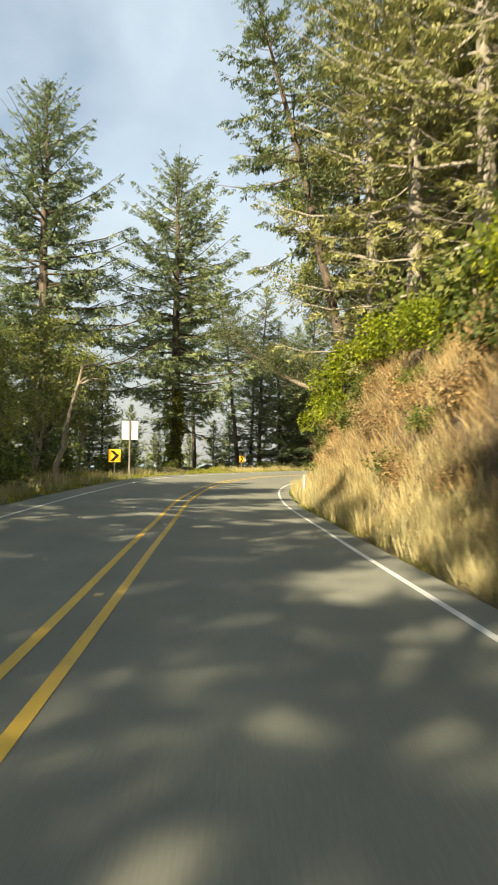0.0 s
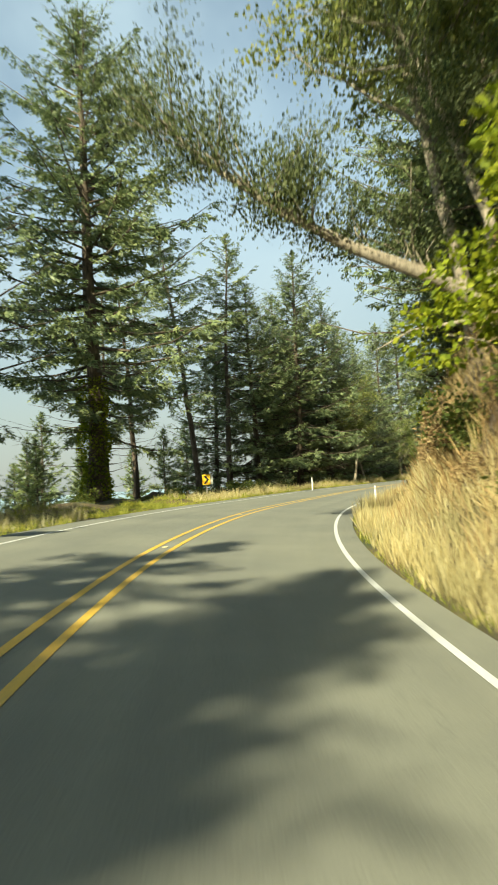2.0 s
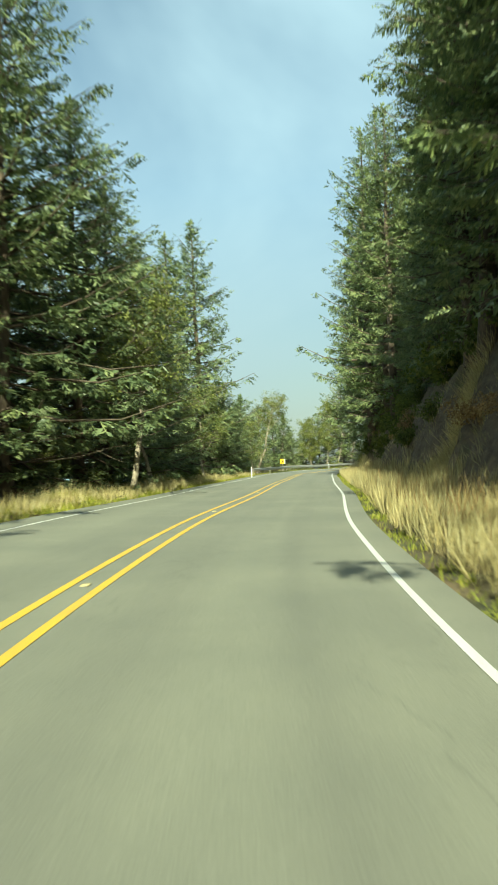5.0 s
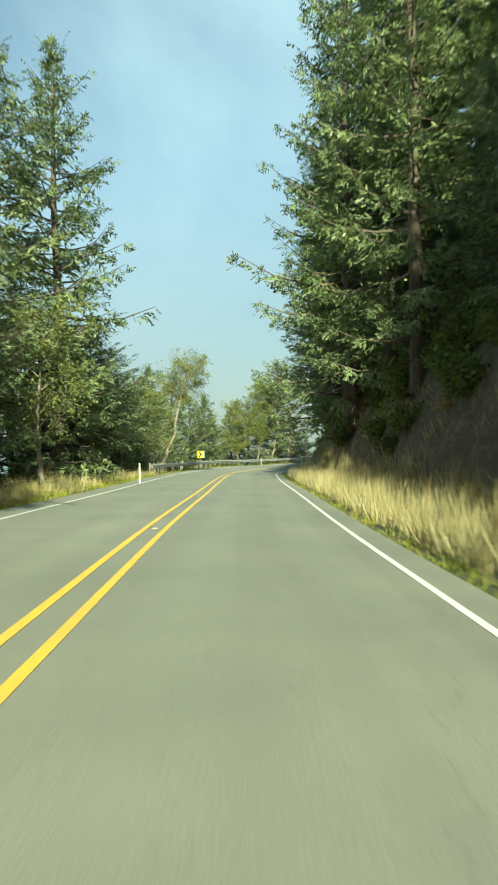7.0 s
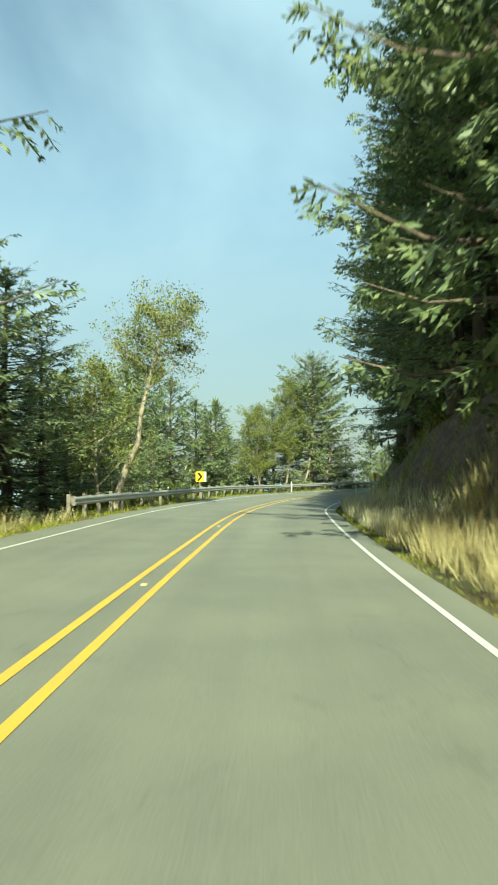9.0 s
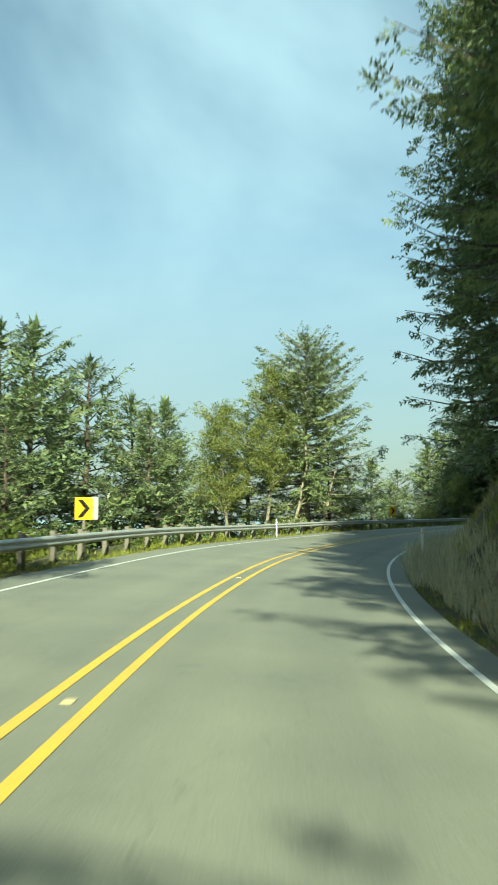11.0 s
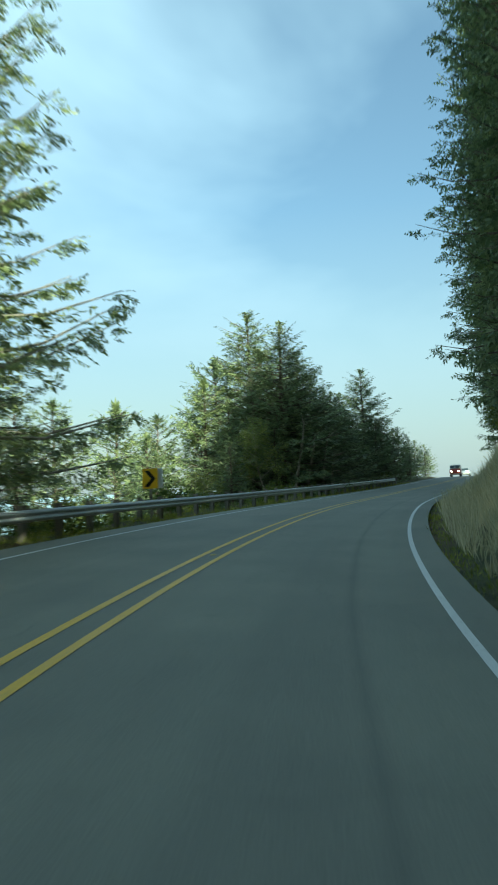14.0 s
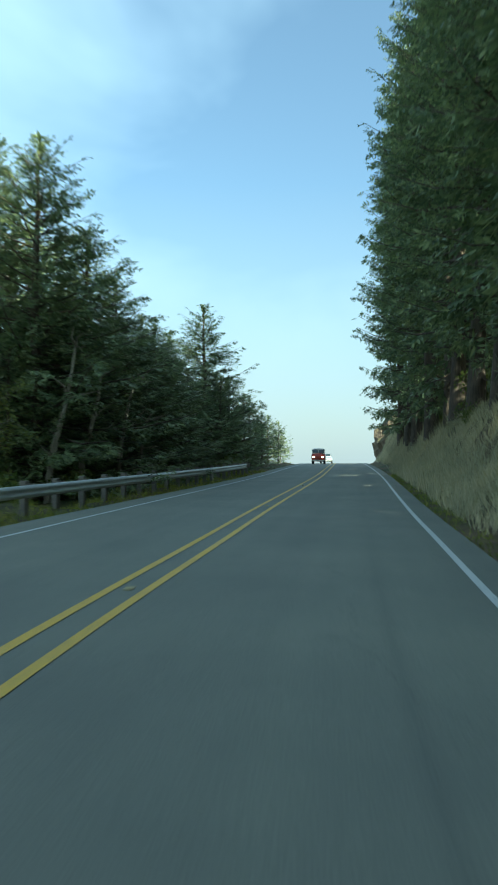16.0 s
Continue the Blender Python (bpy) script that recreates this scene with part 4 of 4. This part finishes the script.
# shrubs at the wood's edge, behind the guardrail and on the bank
rr = random.Random(9)
for s in np.arange(76, 152, 3.1):
    p = on_road(s + rr.uniform(-1, 1), np.interp(s, *EDGE) + rr.uniform(-.6, .9) if s > 98 else -11.5 + rr.uniform(-2, 1.5))
    (ALDER_B if rr.random() < .12 else SHRUB).put(float(p[0]), float(p[1]), rr.uniform(.5, .95) if rr.random() < .8 else .4)
for x, y, k in ((2.0, 84.6, .7), (0.6, 85.6, .6), (3.8, 86.6, .65), (-3, 85, .7), (-7.5, 70, .7), (-10, 58, 1.0), (-9.8, 50, .9), (-10.5, 40, 1.1), (-9.6, 27, 1.2), (-9.2, 18, 1.2), (-10, 10, 1.3), (-11.5, 33, 1.5)):
    SHRUB.put(x, y, k)
for s in np.arange(156, 292, 4.4):
    p = on_road(s + rr.uniform(-1.5, 1.5), -8.2 + rr.uniform(-1.0, .4))
    SHRUB.put(float(p[0]), float(p[1]), rr.uniform(.6, 1.1))
for s in np.arange(-4, 150, 2.3):
    p = on_road(s + rr.uniform(-1, 1), np.interp(s, *FOOT) + rr.uniform(.9, 4.2))
    (DRY_SHRUB if rr.random() < .45 else SHRUB).put(float(p[0]), float(p[1]), rr.uniform(.45, 1.0))
for s in np.arange(112, 152, 1.6):
    p = on_road(s + rr.uniform(-.6, .6), np.interp(s, *FOOT) + rr.uniform(1.0, 3.6))
    SHRUB.put(float(p[0]), float(p[1]), rr.uniform(.6, 1.1))
for s in np.arange(152, 285, 3.4):
    p = on_road(s + rr.uniform(-1, 1), np.interp(s, *FOOT) + rr.uniform(1.8, 5.5))
    SHRUB.put(float(p[0]), float(p[1]), rr.uniform(.5, 1.1))
for s, du, k in ((8, 3.4, 1.3), (14, 3.2, 1.4), (20, 3.6, 1.5), (25, 3.3, 1.4), (30, 3.5, 1.4), (3, 3.6, 1.3), (64, 3, 1.3), (70, 3, 1.3), (77, 3.2, 1.5), (86, 3, 1.4), (94, 3.1, 1.5), (103, 3, 1.4), (112, 3, 1.6), (121, 3.2, 1.5), (129, 3, 1.4), (138, 3, 1.4), (147, 3, 1.3)):
    p = on_road(s, np.interp(s, *FOOT) + du)
    SHRUB.put(float(p[0]), float(p[1]), k)
for s, du, k in ((36.5, 1.5, .9), (38.5, 2.3, 1.1), (40.5, 1.6, .9), (41, 2.9, 1.1), (34, 2.8, 1.0), (28, 3.2, .9), (22, 3.0, .8), (12, 3.6, .9), (62, 1.8, .6), (66, 2.4, .6), (17, 4.0, 1.0)):
    p = on_road(s, np.interp(s, *FOOT) + du)
    IVY.put(float(p[0]), float(p[1]), k)


for s in np.arange(-3, 46, .8):
    p = on_road(s + rr.uniform(-.5, .5), np.interp(s, *FOOT) + rr.uniform(.5, 3.2))
    (DRY_SHRUB if rr.random() < .5 else SHRUB).put(float(p[0]), float(p[1]), rr.uniform(.4, .75))


# ---------------------------------------------------------------- grass
def grass(label, material, seed, s0, s1, u0, u1, density, low, high, lean=.25, width=.017, thin_out=.35, foot=False):
    """Tufted blades between two offsets from the centre of the road (or from the bank's foot)."""
    rng = np.random.default_rng(seed)
    n = int((s1 - s0) * abs(u1 - u0) * density)
    tuft = max(8, n // 9)
    ts, tu = rng.uniform(s0, s1, tuft), rng.uniform(0, 1, tuft)
    keep = (np.sin(ts * .9 + seed) * np.sin(ts * .31 + tu * 4) + rng.uniform(-.9, 1.2, tuft)) > -thin_out
    ts, tu = ts[keep], tu[keep]
    k = rng.integers(0, len(ts), n)
    s = ts[k] + rng.normal(0, .16, n)
    u = u0 + (u1 - u0) * tu[k] + rng.normal(0, .13, n)
    u = np.clip(u, min(u0, u1), max(u0, u1))
    size = rng.uniform(low, high, len(ts))[k] * rng.uniform(.55, 1.15, n)
    if foot:
        u = u + np.interp(s, *FOOT)
    c, a, r, q = road_at(s)
    base = np.column_stack([c[:, :2] + r * u[:, None], c[:, 2] - q * u * np.where(np.abs(u) < 6, 1, np.clip(1 - np.abs(u) / 30, 0, 1)) + rise(s, u) + lumps(s, u) - .05])
    d = unit(np.column_stack([rng.normal(0, lean, n), rng.normal(0, lean, n), np.ones(n)]) - np.column_stack([r * (.35 if foot else .0), np.zeros(n)]))
    side = unit(np.cross(d, rng.normal(0, 1, (n, 3))))
    v, f = kites(base, d, side, size, width * rng.uniform(.6, 1.5, n))
    tagged(mesh("grass", v, f, material), label, "grass", kind="stuff")


grass("tall dry golden grass along the road's edge", MAT_DRY, 1, -6, 64, 4.5, 6.2, 170, .5, .95)
grass("tall dry golden grass at the foot of the cliff", MAT_DRY, 2, 60, 152, 4.75, 7.4, 150, .5, 1.1)
grass("tall dry grass at the foot of the wooded bank", MAT_BLEACHED, 3, 150, 285, 4.75, 6.6, 95, .45, .95)
grass("dry orange grass hanging on the steep bank", MAT_ORANGE_GRASS, 4, -6, 56, 0.0, 3.6, 120, .4, .85, .35, foot=True)
grass("rust-brown dead stems on the steep bank", MAT_RUST, 5, -6, 70, 0.6, 3.8, 60, .5, 1.0, .35, foot=True)
grass("rust-brown dead stems in the roadside grass", MAT_RUST, 15, 5, 150, 5.2, 7.2, 14, .7, 1.3)
grass("short green grass at the edge of the asphalt", MAT_GREEN_GRASS, 6, -6, 280, 4.3, 4.8, 130, .08, .26, .45)
grass("yellow-green grass on the seaward verge", MAT_GREEN_GRASS, 7, 56, 156, -4.85, -8.6, 140, .18, .42, .4)
grass("dry grass on the seaward verge", MAT_DRY, 8, 70, 157, -5.2, -8.6, 85, .4, .8)
grass("green grass under roadside trees", MAT_GREEN_GRASS, 9, -4, 60, -4.85, -9.0, 60, .2, .5, .4)
grass("dry grass under roadside trees", MAT_DRY, 10, 8, 56, -5.2, -8.4, 55, .35, .75)
grass("green grass beneath the guardrail", MAT_GREEN_GRASS, 11, 150, 292, -4.85, -6.9, 90, .12, .36, .4)
grass("green growth on the wooded bank", MAT_GREEN_GRASS, 12, 150, 200, .3, 3.6, 40, .3, .6, .35, foot=True)
grass("dry pale growth on the wooded bank", MAT_DRY, 17, 190, 285, .2, 3.0, 45, .25, .55, .35, foot=True)
grass("pale dry grass on the bank below the crest", MAT_BLEACHED, 16, 215, 330, .0, 2.6, 130, .4, .8, .35, foot=True)
grass("golden grass hanging down the cliff in one long tuft", MAT_DRY, 18, 100.4, 102.4, -.2, 2.6, 420, .5, .95, .35, foot=True)
grass("long dry stems over the tuft of golden grass", MAT_ORANGE_GRASS, 19, 100.6, 103.0, 1.8, 3.4, 60, .9, 1.5, .45, foot=True)
grass("dry grass on the lower slope of the cliff", MAT_DRY, 20, 76, 87, -.3, 1.6, 110, .4, .9, .35, foot=True)
grass("tall dry grass round a marker post", MAT_BLEACHED, 21, 180, 206, 4.35, 5.4, 130, .7, 1.15)
grass("dry growth on the shaded cliff", MAT_DRY, 13, 56, 152, .2, 2.2, 12, .3, .7, .35, foot=True)


# ---------------------------------------------------------------- roadside furniture
def facing(x, y, dz=0.0, turn=0.0):
    """A pose at the place whose +x points along the road's right hand, so that -y meets the traffic."""
    s, u = along(x, y)
    a = road_at(s - 14)[1]
    return pose(x, y, ground_at(x, y) + dz, 0, 0, math.degrees(math.atan2(-a[0], a[1])) + turn)


def chevron_sign(x, y, wide, tall, centre, turn=0.0, rear=True):
    base = facing(x, y, 0, turn)
    z = centre - base.translation.z
    ob = thing("chevron_sign", base, "yellow road sign with a black chevron on a post", "road sign", "chevron signs on the bend")
    bm = bmesh.new()
    box(bm, (.09, .09, z + tall / 2 + .25), (0, .06, (z + tall / 2 - .25) / 2), .008)
    part("post", bm, MAT_POST_WOOD, ob)
    bm = bmesh.new()
    box(bm, (wide, .006, tall), (0, 0, z), .002)
    part("board", bm, MAT_SIGN_YELLOW, ob)
    bm = bmesh.new()
    w, t = wide * .36, tall * .40
    k = wide * .30
    v = [bm.verts.new((px, -.008, z + pz)) for px, pz in ((-w, t), (-w + k, t), (w, 0), (-w + k, -t), (-w, -t), (w - k, 0))]
    bm.faces.new((v[0], v[5], v[2], v[1]))
    bm.faces.new((v[5], v[4], v[3], v[2]))
    bmesh.ops.solidify(bm, geom=bm.faces[:], thickness=.003)
    part("chevron", bm, MAT_SIGN_BLACK, ob, "black chevron pointing right")
    if rear:
        bm = bmesh.new()
        box(bm, (wide, .006, tall), (0, 0, 0), .002)
        rb = part("rear_board", bm, MAT_SIGN_BACK, ob, "bare back of a second board")
        rb.matrix_basis = pose(.22 * wide + .1, .13, z, 0, 0, -28)
    return ob


chevron_sign(-8.2, 44.6, .76, .80, 1.75, rear=False)
chevron_sign(-.6, 79.7, .58, .72, 1.58)
chevron_sign(54.2, 173.0, .61, .76, 1.62)
chevron_sign(90.6, 201.1, .61, .76, 1.58)


def sign_from_behind():
    base = facing(-7.2, 44.2)
    ob = thing("road_sign", base, "bare pale back of a rectangular road sign on a post", "road sign")
    g = base.translation.z
    bm = bmesh.new()
    box(bm, (.10, .10, 3.9 - g + .3), (0, -.06, (3.9 - g - .3) / 2), .008)
    part("post", bm, MAT_POST_WOOD, ob)
    bm = bmesh.new()
    box(bm, (1.0, .006, 1.15), (0, 0, 3.33 - g), .002)
    part("board", bm, MAT_SIGN_BACK, ob)
    for dz in (-.35, .35):
        bm = bmesh.new()
        box(bm, (.8, .03, .05), (0, -.018, 3.33 - g + dz), .004)
        part("brace", bm, MAT_STEEL, ob)


sign_from_behind()


def marker_post():
    ob = thing("marker_post", Matrix(), "slim white roadside marker post with a reflector", "marker post", "white marker posts")
    bm = bmesh.new()
    box(bm, (.08, .03, 1.35), (0, 0, .475), .012)
    part("post", bm, MAT_WHITE_POST, ob)
    bm = bmesh.new()
    box(bm, (.06, .006, .10), (0, -.019, 1.03), .002)
    part("reflector", bm, MAT_REFLECTOR, ob)
    return ob


FIRST_POST = marker_post()
NEAR_POST = on_road(186.4, 4.88)
for k, (x, y, h) in enumerate(((7.9, 86.8, 1.0), (33.4, 134.8, 1.0), (-10.2, 62, 1.0), (69.9, 186.9, 1.0), (112.4, 221.5, .8), (2.75, 33.9, .9), (6.75, 59.9, .95), (50.0, 168.2, 1.05), (89.0, 186.0, .7), (NEAR_POST[0], NEAR_POST[1], 1.2))):
    m = facing(x, y) @ Matrix.Diagonal((1, 1, h, 1))
    if k == 0:
        FIRST_POST.matrix_basis = m
    else:
        copy_thing(FIRST_POST, m)


def guardrail(s0, s1, u=-5.55):
    """W-beam rail on wooden posts with blocks."""
    prof = [(.00, .155), (.03, .150), (.045, .125), (.075, .095), (.080, .075), (.075, .055), (.045, .025), (.02, .0),
            (.045, -.025), (.075, -.055), (.080, -.075), (.075, -.095), (.045, -.125), (.03, -.150), (.00, -.155)]
    ob = thing("guardrail", Matrix(), "galvanised steel guardrail on weathered wooden posts", "guardrail")
    span = 3.81
    n = int((s1 - s0) / span)
    for k in range(n):
        ss = np.linspace(s0 + k * span, s0 + (k + 1) * span + .12, 5)
        v, f = [], []
        c, a, r, q = road_at(ss)
        for i, sv in enumerate(ss):
            p = on_road(sv, u)
            for d, z in prof:
                v.append((p[0] + r[i][0] * (d + .002 * (k % 2)), p[1] + r[i][1] * (d + .002 * (k % 2)), p[2] + .56 + z))
        m = len(prof)
        for i in range(4):
            for j in range(m - 1):
                f.append([i * m + j, i * m + j + 1, (i + 1) * m + j + 1, (i + 1) * m + j])
        beam = mesh("beam", np.array(v), f, MAT_STEEL, ob, smooth=True)
    bm = bmesh.new()
    box(bm, (.16, .20, 1.33), (0, 0, .150), .012)
    post = part("post", bm, MAT_POST_WOOD, ob)
    bm = bmesh.new()
    box(bm, (.18, .15, .36), (.17, 0, .56), .01)
    block = part("block", bm, MAT_POST_WOOD, ob)
    for k in range(int((s1 - s0) / (span / 2)) + 1):
        sv = s0 + .3 + k * span / 2
        p, a = on_road(sv, u - .26), road_at(sv)[1]
        m = pose(float(p[0]), float(p[1]), float(p[2]), 0, 0, math.degrees(math.atan2(-a[0], a[1])))
        for src in (post, block):
            o = src if k == 0 else src.copy()
            if k:
                scene.collection.objects.link(o)
            o.matrix_basis = m
    return ob


guardrail(157.6, 286)

FIRST_STUD = None
for k in range(22):
    p, a = on_road(8 + k * 12.2, 0.0), road_at(8 + k * 12.2)[1]
    m = pose(float(p[0]), float(p[1]), float(p[2]) + .008, 0, 0, math.degrees(math.atan2(-a[0], a[1])))
    if k == 0:
        bm = bmesh.new()
        box(bm, (.10, .09, .018), (0, 0, .006), .006)
        FIRST_STUD = tagged(part("road_stud", bm, MAT_REFLECTOR), "small amber reflective stud between the centre lines", "road stud", "road studs")
        FIRST_STUD.matrix_basis = m
    else:
        copy_thing(FIRST_STUD, m)


# ---------------------------------------------------------------- oncoming vehicles on the crest
MAT_RED = plain("faded_red_car_paint", (0.42, 0.055, 0.035), 0.3, 0.0, 0.2)
MAT_CREAM = plain("cream_car_paint", (0.62, 0.58, 0.48), 0.35, 0.0, 0.15)
MAT_SILVER = plain("silver_car_paint", (0.55, 0.57, 0.58), 0.3, 0.6, 0.15)
MAT_TYRE = plain("tyre_rubber", (0.02, 0.02, 0.02), 0.85)
MAT_DARK_GLASS = plain("dark_car_glass", (0.03, 0.045, 0.05), 0.08)
MAT_CHROME = plain("chrome", (0.75, 0.75, 0.74), 0.2, 1.0, 0.1)
MAT_PLATE = plain("number_plate", (0.7, 0.7, 0.66), 0.5)


def lamp_material():
    m, n, l, b = shader("lit_headlight", 0.3)
    b.inputs["Base Color"].default_value = (0.9, 0.85, 0.7, 1)
    b.inputs["Emission Color"].default_value = (1.0, 0.86, 0.62, 1)
    b.inputs["Emission Strength"].default_value = 4.0
    return m


MAT_LAMP = lamp_material()


def wheels(ob, wheelbase, track, r):
    for y in (-wheelbase / 2, wheelbase / 2):
        for x in (-track / 2, track / 2):
            bm = bmesh.new()
            rod(bm, (x - .1, y, r), (x + .1, y, r), r, sides=24)
            bmesh.ops.bevel(bm, geom=[e for e in bm.edges if len(e.link_faces) == 2 and e.calc_face_angle(0) > 1], offset=.03, segments=2, affect="EDGES")
            tyre = part("wheel", bm, MAT_TYRE, ob)
            bm = bmesh.new()
            rod(bm, (x - .108, y, r), (x + .108, y, r), r * .58, sides=20)
            part("rim", bm, MAT_CHROME, tyre)


def loft(sections):
    """A closed shell through rounded rectangular sections: y, half width, z low, z high, corner."""
    v, f, n = [], [], 16
    for y, w, z0, z1, c in sections:
        for k in range(n):
            a = 2 * math.pi * k / n
            e = 2 / c
            ca, sa = math.cos(a), math.sin(a)
            v.append((w * math.copysign(abs(ca) ** e, ca), y, (z0 + z1) / 2 + (z1 - z0) / 2 * math.copysign(abs(sa) ** e, sa)))
    m = len(sections)
    for i in range(m - 1):
        for k in range(n):
            f.append([i * n + k, i * n + (k + 1) % n, (i + 1) * n + (k + 1) % n, (i + 1) * n + k])
    f += [list(range(n))[::-1], [(m - 1) * n + k for k in range(n)]]
    return np.array(v), f


def vehicle_pose(s, u):
    p, a = on_road(s, u), road_at(s)[1]
    slope = math.degrees(math.atan2(float(road_at(s + 2)[0][2] - road_at(s - 2)[0][2]), 4))
    # the nose, at -y, meets the camera
    return pose(float(p[0]), float(p[1]), float(p[2]) + .004, slope, 0, math.degrees(math.atan2(-a[0], a[1])))


def pane(ob, name, size, at, turn, material, label=""):
    bm = bmesh.new()
    box(bm, size, (0, 0, 0), .012)
    p = part(name, bm, material, ob, label)
    p.matrix_basis = pose(*at, *turn)
    return p


def camper_van():
    ob = thing("camper_van", vehicle_pose(323, -1.85), "old red camper van with lit headlights driving on the road", "van")
    mesh("body", *loft([(-2.12, .66, .42, 1.15, 4), (-2.05, .80, .34, 1.30, 5), (-1.7, .85, .30, 1.35, 6), (1.9, .85, .30, 1.35, 6), (2.1, .78, .38, 1.30, 5)]), MAT_RED, ob, smooth=True)
    mesh("upper_body", *loft([(-2.0, .74, 1.24, 1.40, 4), (-1.72, .74, 1.24, 1.86, 5), (-1.4, .76, 1.24, 1.93, 5), (1.8, .76, 1.24, 1.93, 5), (2.02, .70, 1.24, 1.80, 4)]), MAT_CREAM, ob, "cream upper body and roof", smooth=True)
    for x in (-.36, .36):
        pane(ob, "windscreen", (.64, .02, .46), (x, -1.905, 1.58), (-27, 0, 0), MAT_DARK_GLASS)
        pane(ob, "headlight", (.22, .05, .22), (x * 1.5, -2.12, .86), (0, 0, 0), MAT_LAMP)
    for y in (-1.1, -.1, .9):
        for x in (-.765, .765):
            pane(ob, "window", (.02, .8, .38), (x, y, 1.58), (0, 0, 0), MAT_DARK_GLASS)
    pane(ob, "bumper", (1.62, .10, .14), (0, -2.18, .44), (0, 0, 0), MAT_CREAM)
    pane(ob, "number_plate", (.30, .012, .15), (0, -2.236, .46), (0, 0, 0), MAT_PLATE)
    wheels(ob, 2.4, 1.42, .33)


def silver_car():
    ob = thing("car", vehicle_pose(338, -1.3), "silver saloon car with lit headlights following on the road", "car")
    mesh("body", *loft([(-2.25, .66, .34, .66, 4), (-2.1, .84, .26, .78, 5), (-1.2, .88, .22, .92, 6), (1.3, .88, .22, .95, 6), (2.15, .80, .30, .92, 5)]), MAT_SILVER, ob, smooth=True)
    mesh("cabin", *loft([(-1.15, .72, .86, .98, 4), (-.35, .66, .86, 1.44, 5), (.7, .66, .86, 1.46, 5), (1.7, .70, .86, 1.02, 4)]), MAT_SILVER, ob, smooth=True)
    pane(ob, "windscreen", (1.18, .02, .72), (0, -.80, 1.21), (-58, 0, 0), MAT_DARK_GLASS)
    for x in (-.672, .672):
        pane(ob, "window", (.02, 1.25, .30), (x, .25, 1.18), (0, 0, 0), MAT_DARK_GLASS)
        pane(ob, "headlight", (.30, .06, .15), (x * .92, -2.17, .62), (0, 0, 0), MAT_LAMP)
    pane(ob, "grille", (.8, .04, .16), (0, -2.23, .52), (0, 0, 0), MAT_TYRE)
    pane(ob, "number_plate", (.30, .012, .15), (0, -2.258, .42), (0, 0, 0), MAT_PLATE)
    wheels(ob, 2.7, 1.56, .32)


camper_van()
silver_car()


def rock_outcrop(s, u, size, seed):
    bm = bmesh.new()
    bmesh.ops.create_icosphere(bm, subdivisions=4, radius=1.0)
    for v in bm.verts:
        d = v.co.normalized()
        q = d * 2.1 + Vector((seed, 0, 0))
        r = 1 + .35 * noise.noise(q) + .18 * noise.noise(q * 2.7) + .08 * noise.noise(q * 6.1)
        v.co = Vector((d.x * size[0], d.y * size[1], d.z * size[2])) * r
    p, a = on_road(s, u), road_at(s)[1]
    ob = tagged(part("rock_outcrop", bm, MAT_GROUND), "rough brown rock outcrop at the top of the bank", "rock")
    ob.matrix_basis = pose(float(p[0]), float(p[1]), float(p[2]) + size[2] * .35, 0, 0, math.degrees(math.atan2(-a[0], a[1])))


rock_outcrop(339, 9.6, (3.6, 6, 5.6), 1.0)
rock_outcrop(78, 9.8, (1.8, 3.4, 3.0), 4.0)
rock_outcrop(84.5, 9.6, (1.6, 3.0, 2.6), 7.0)
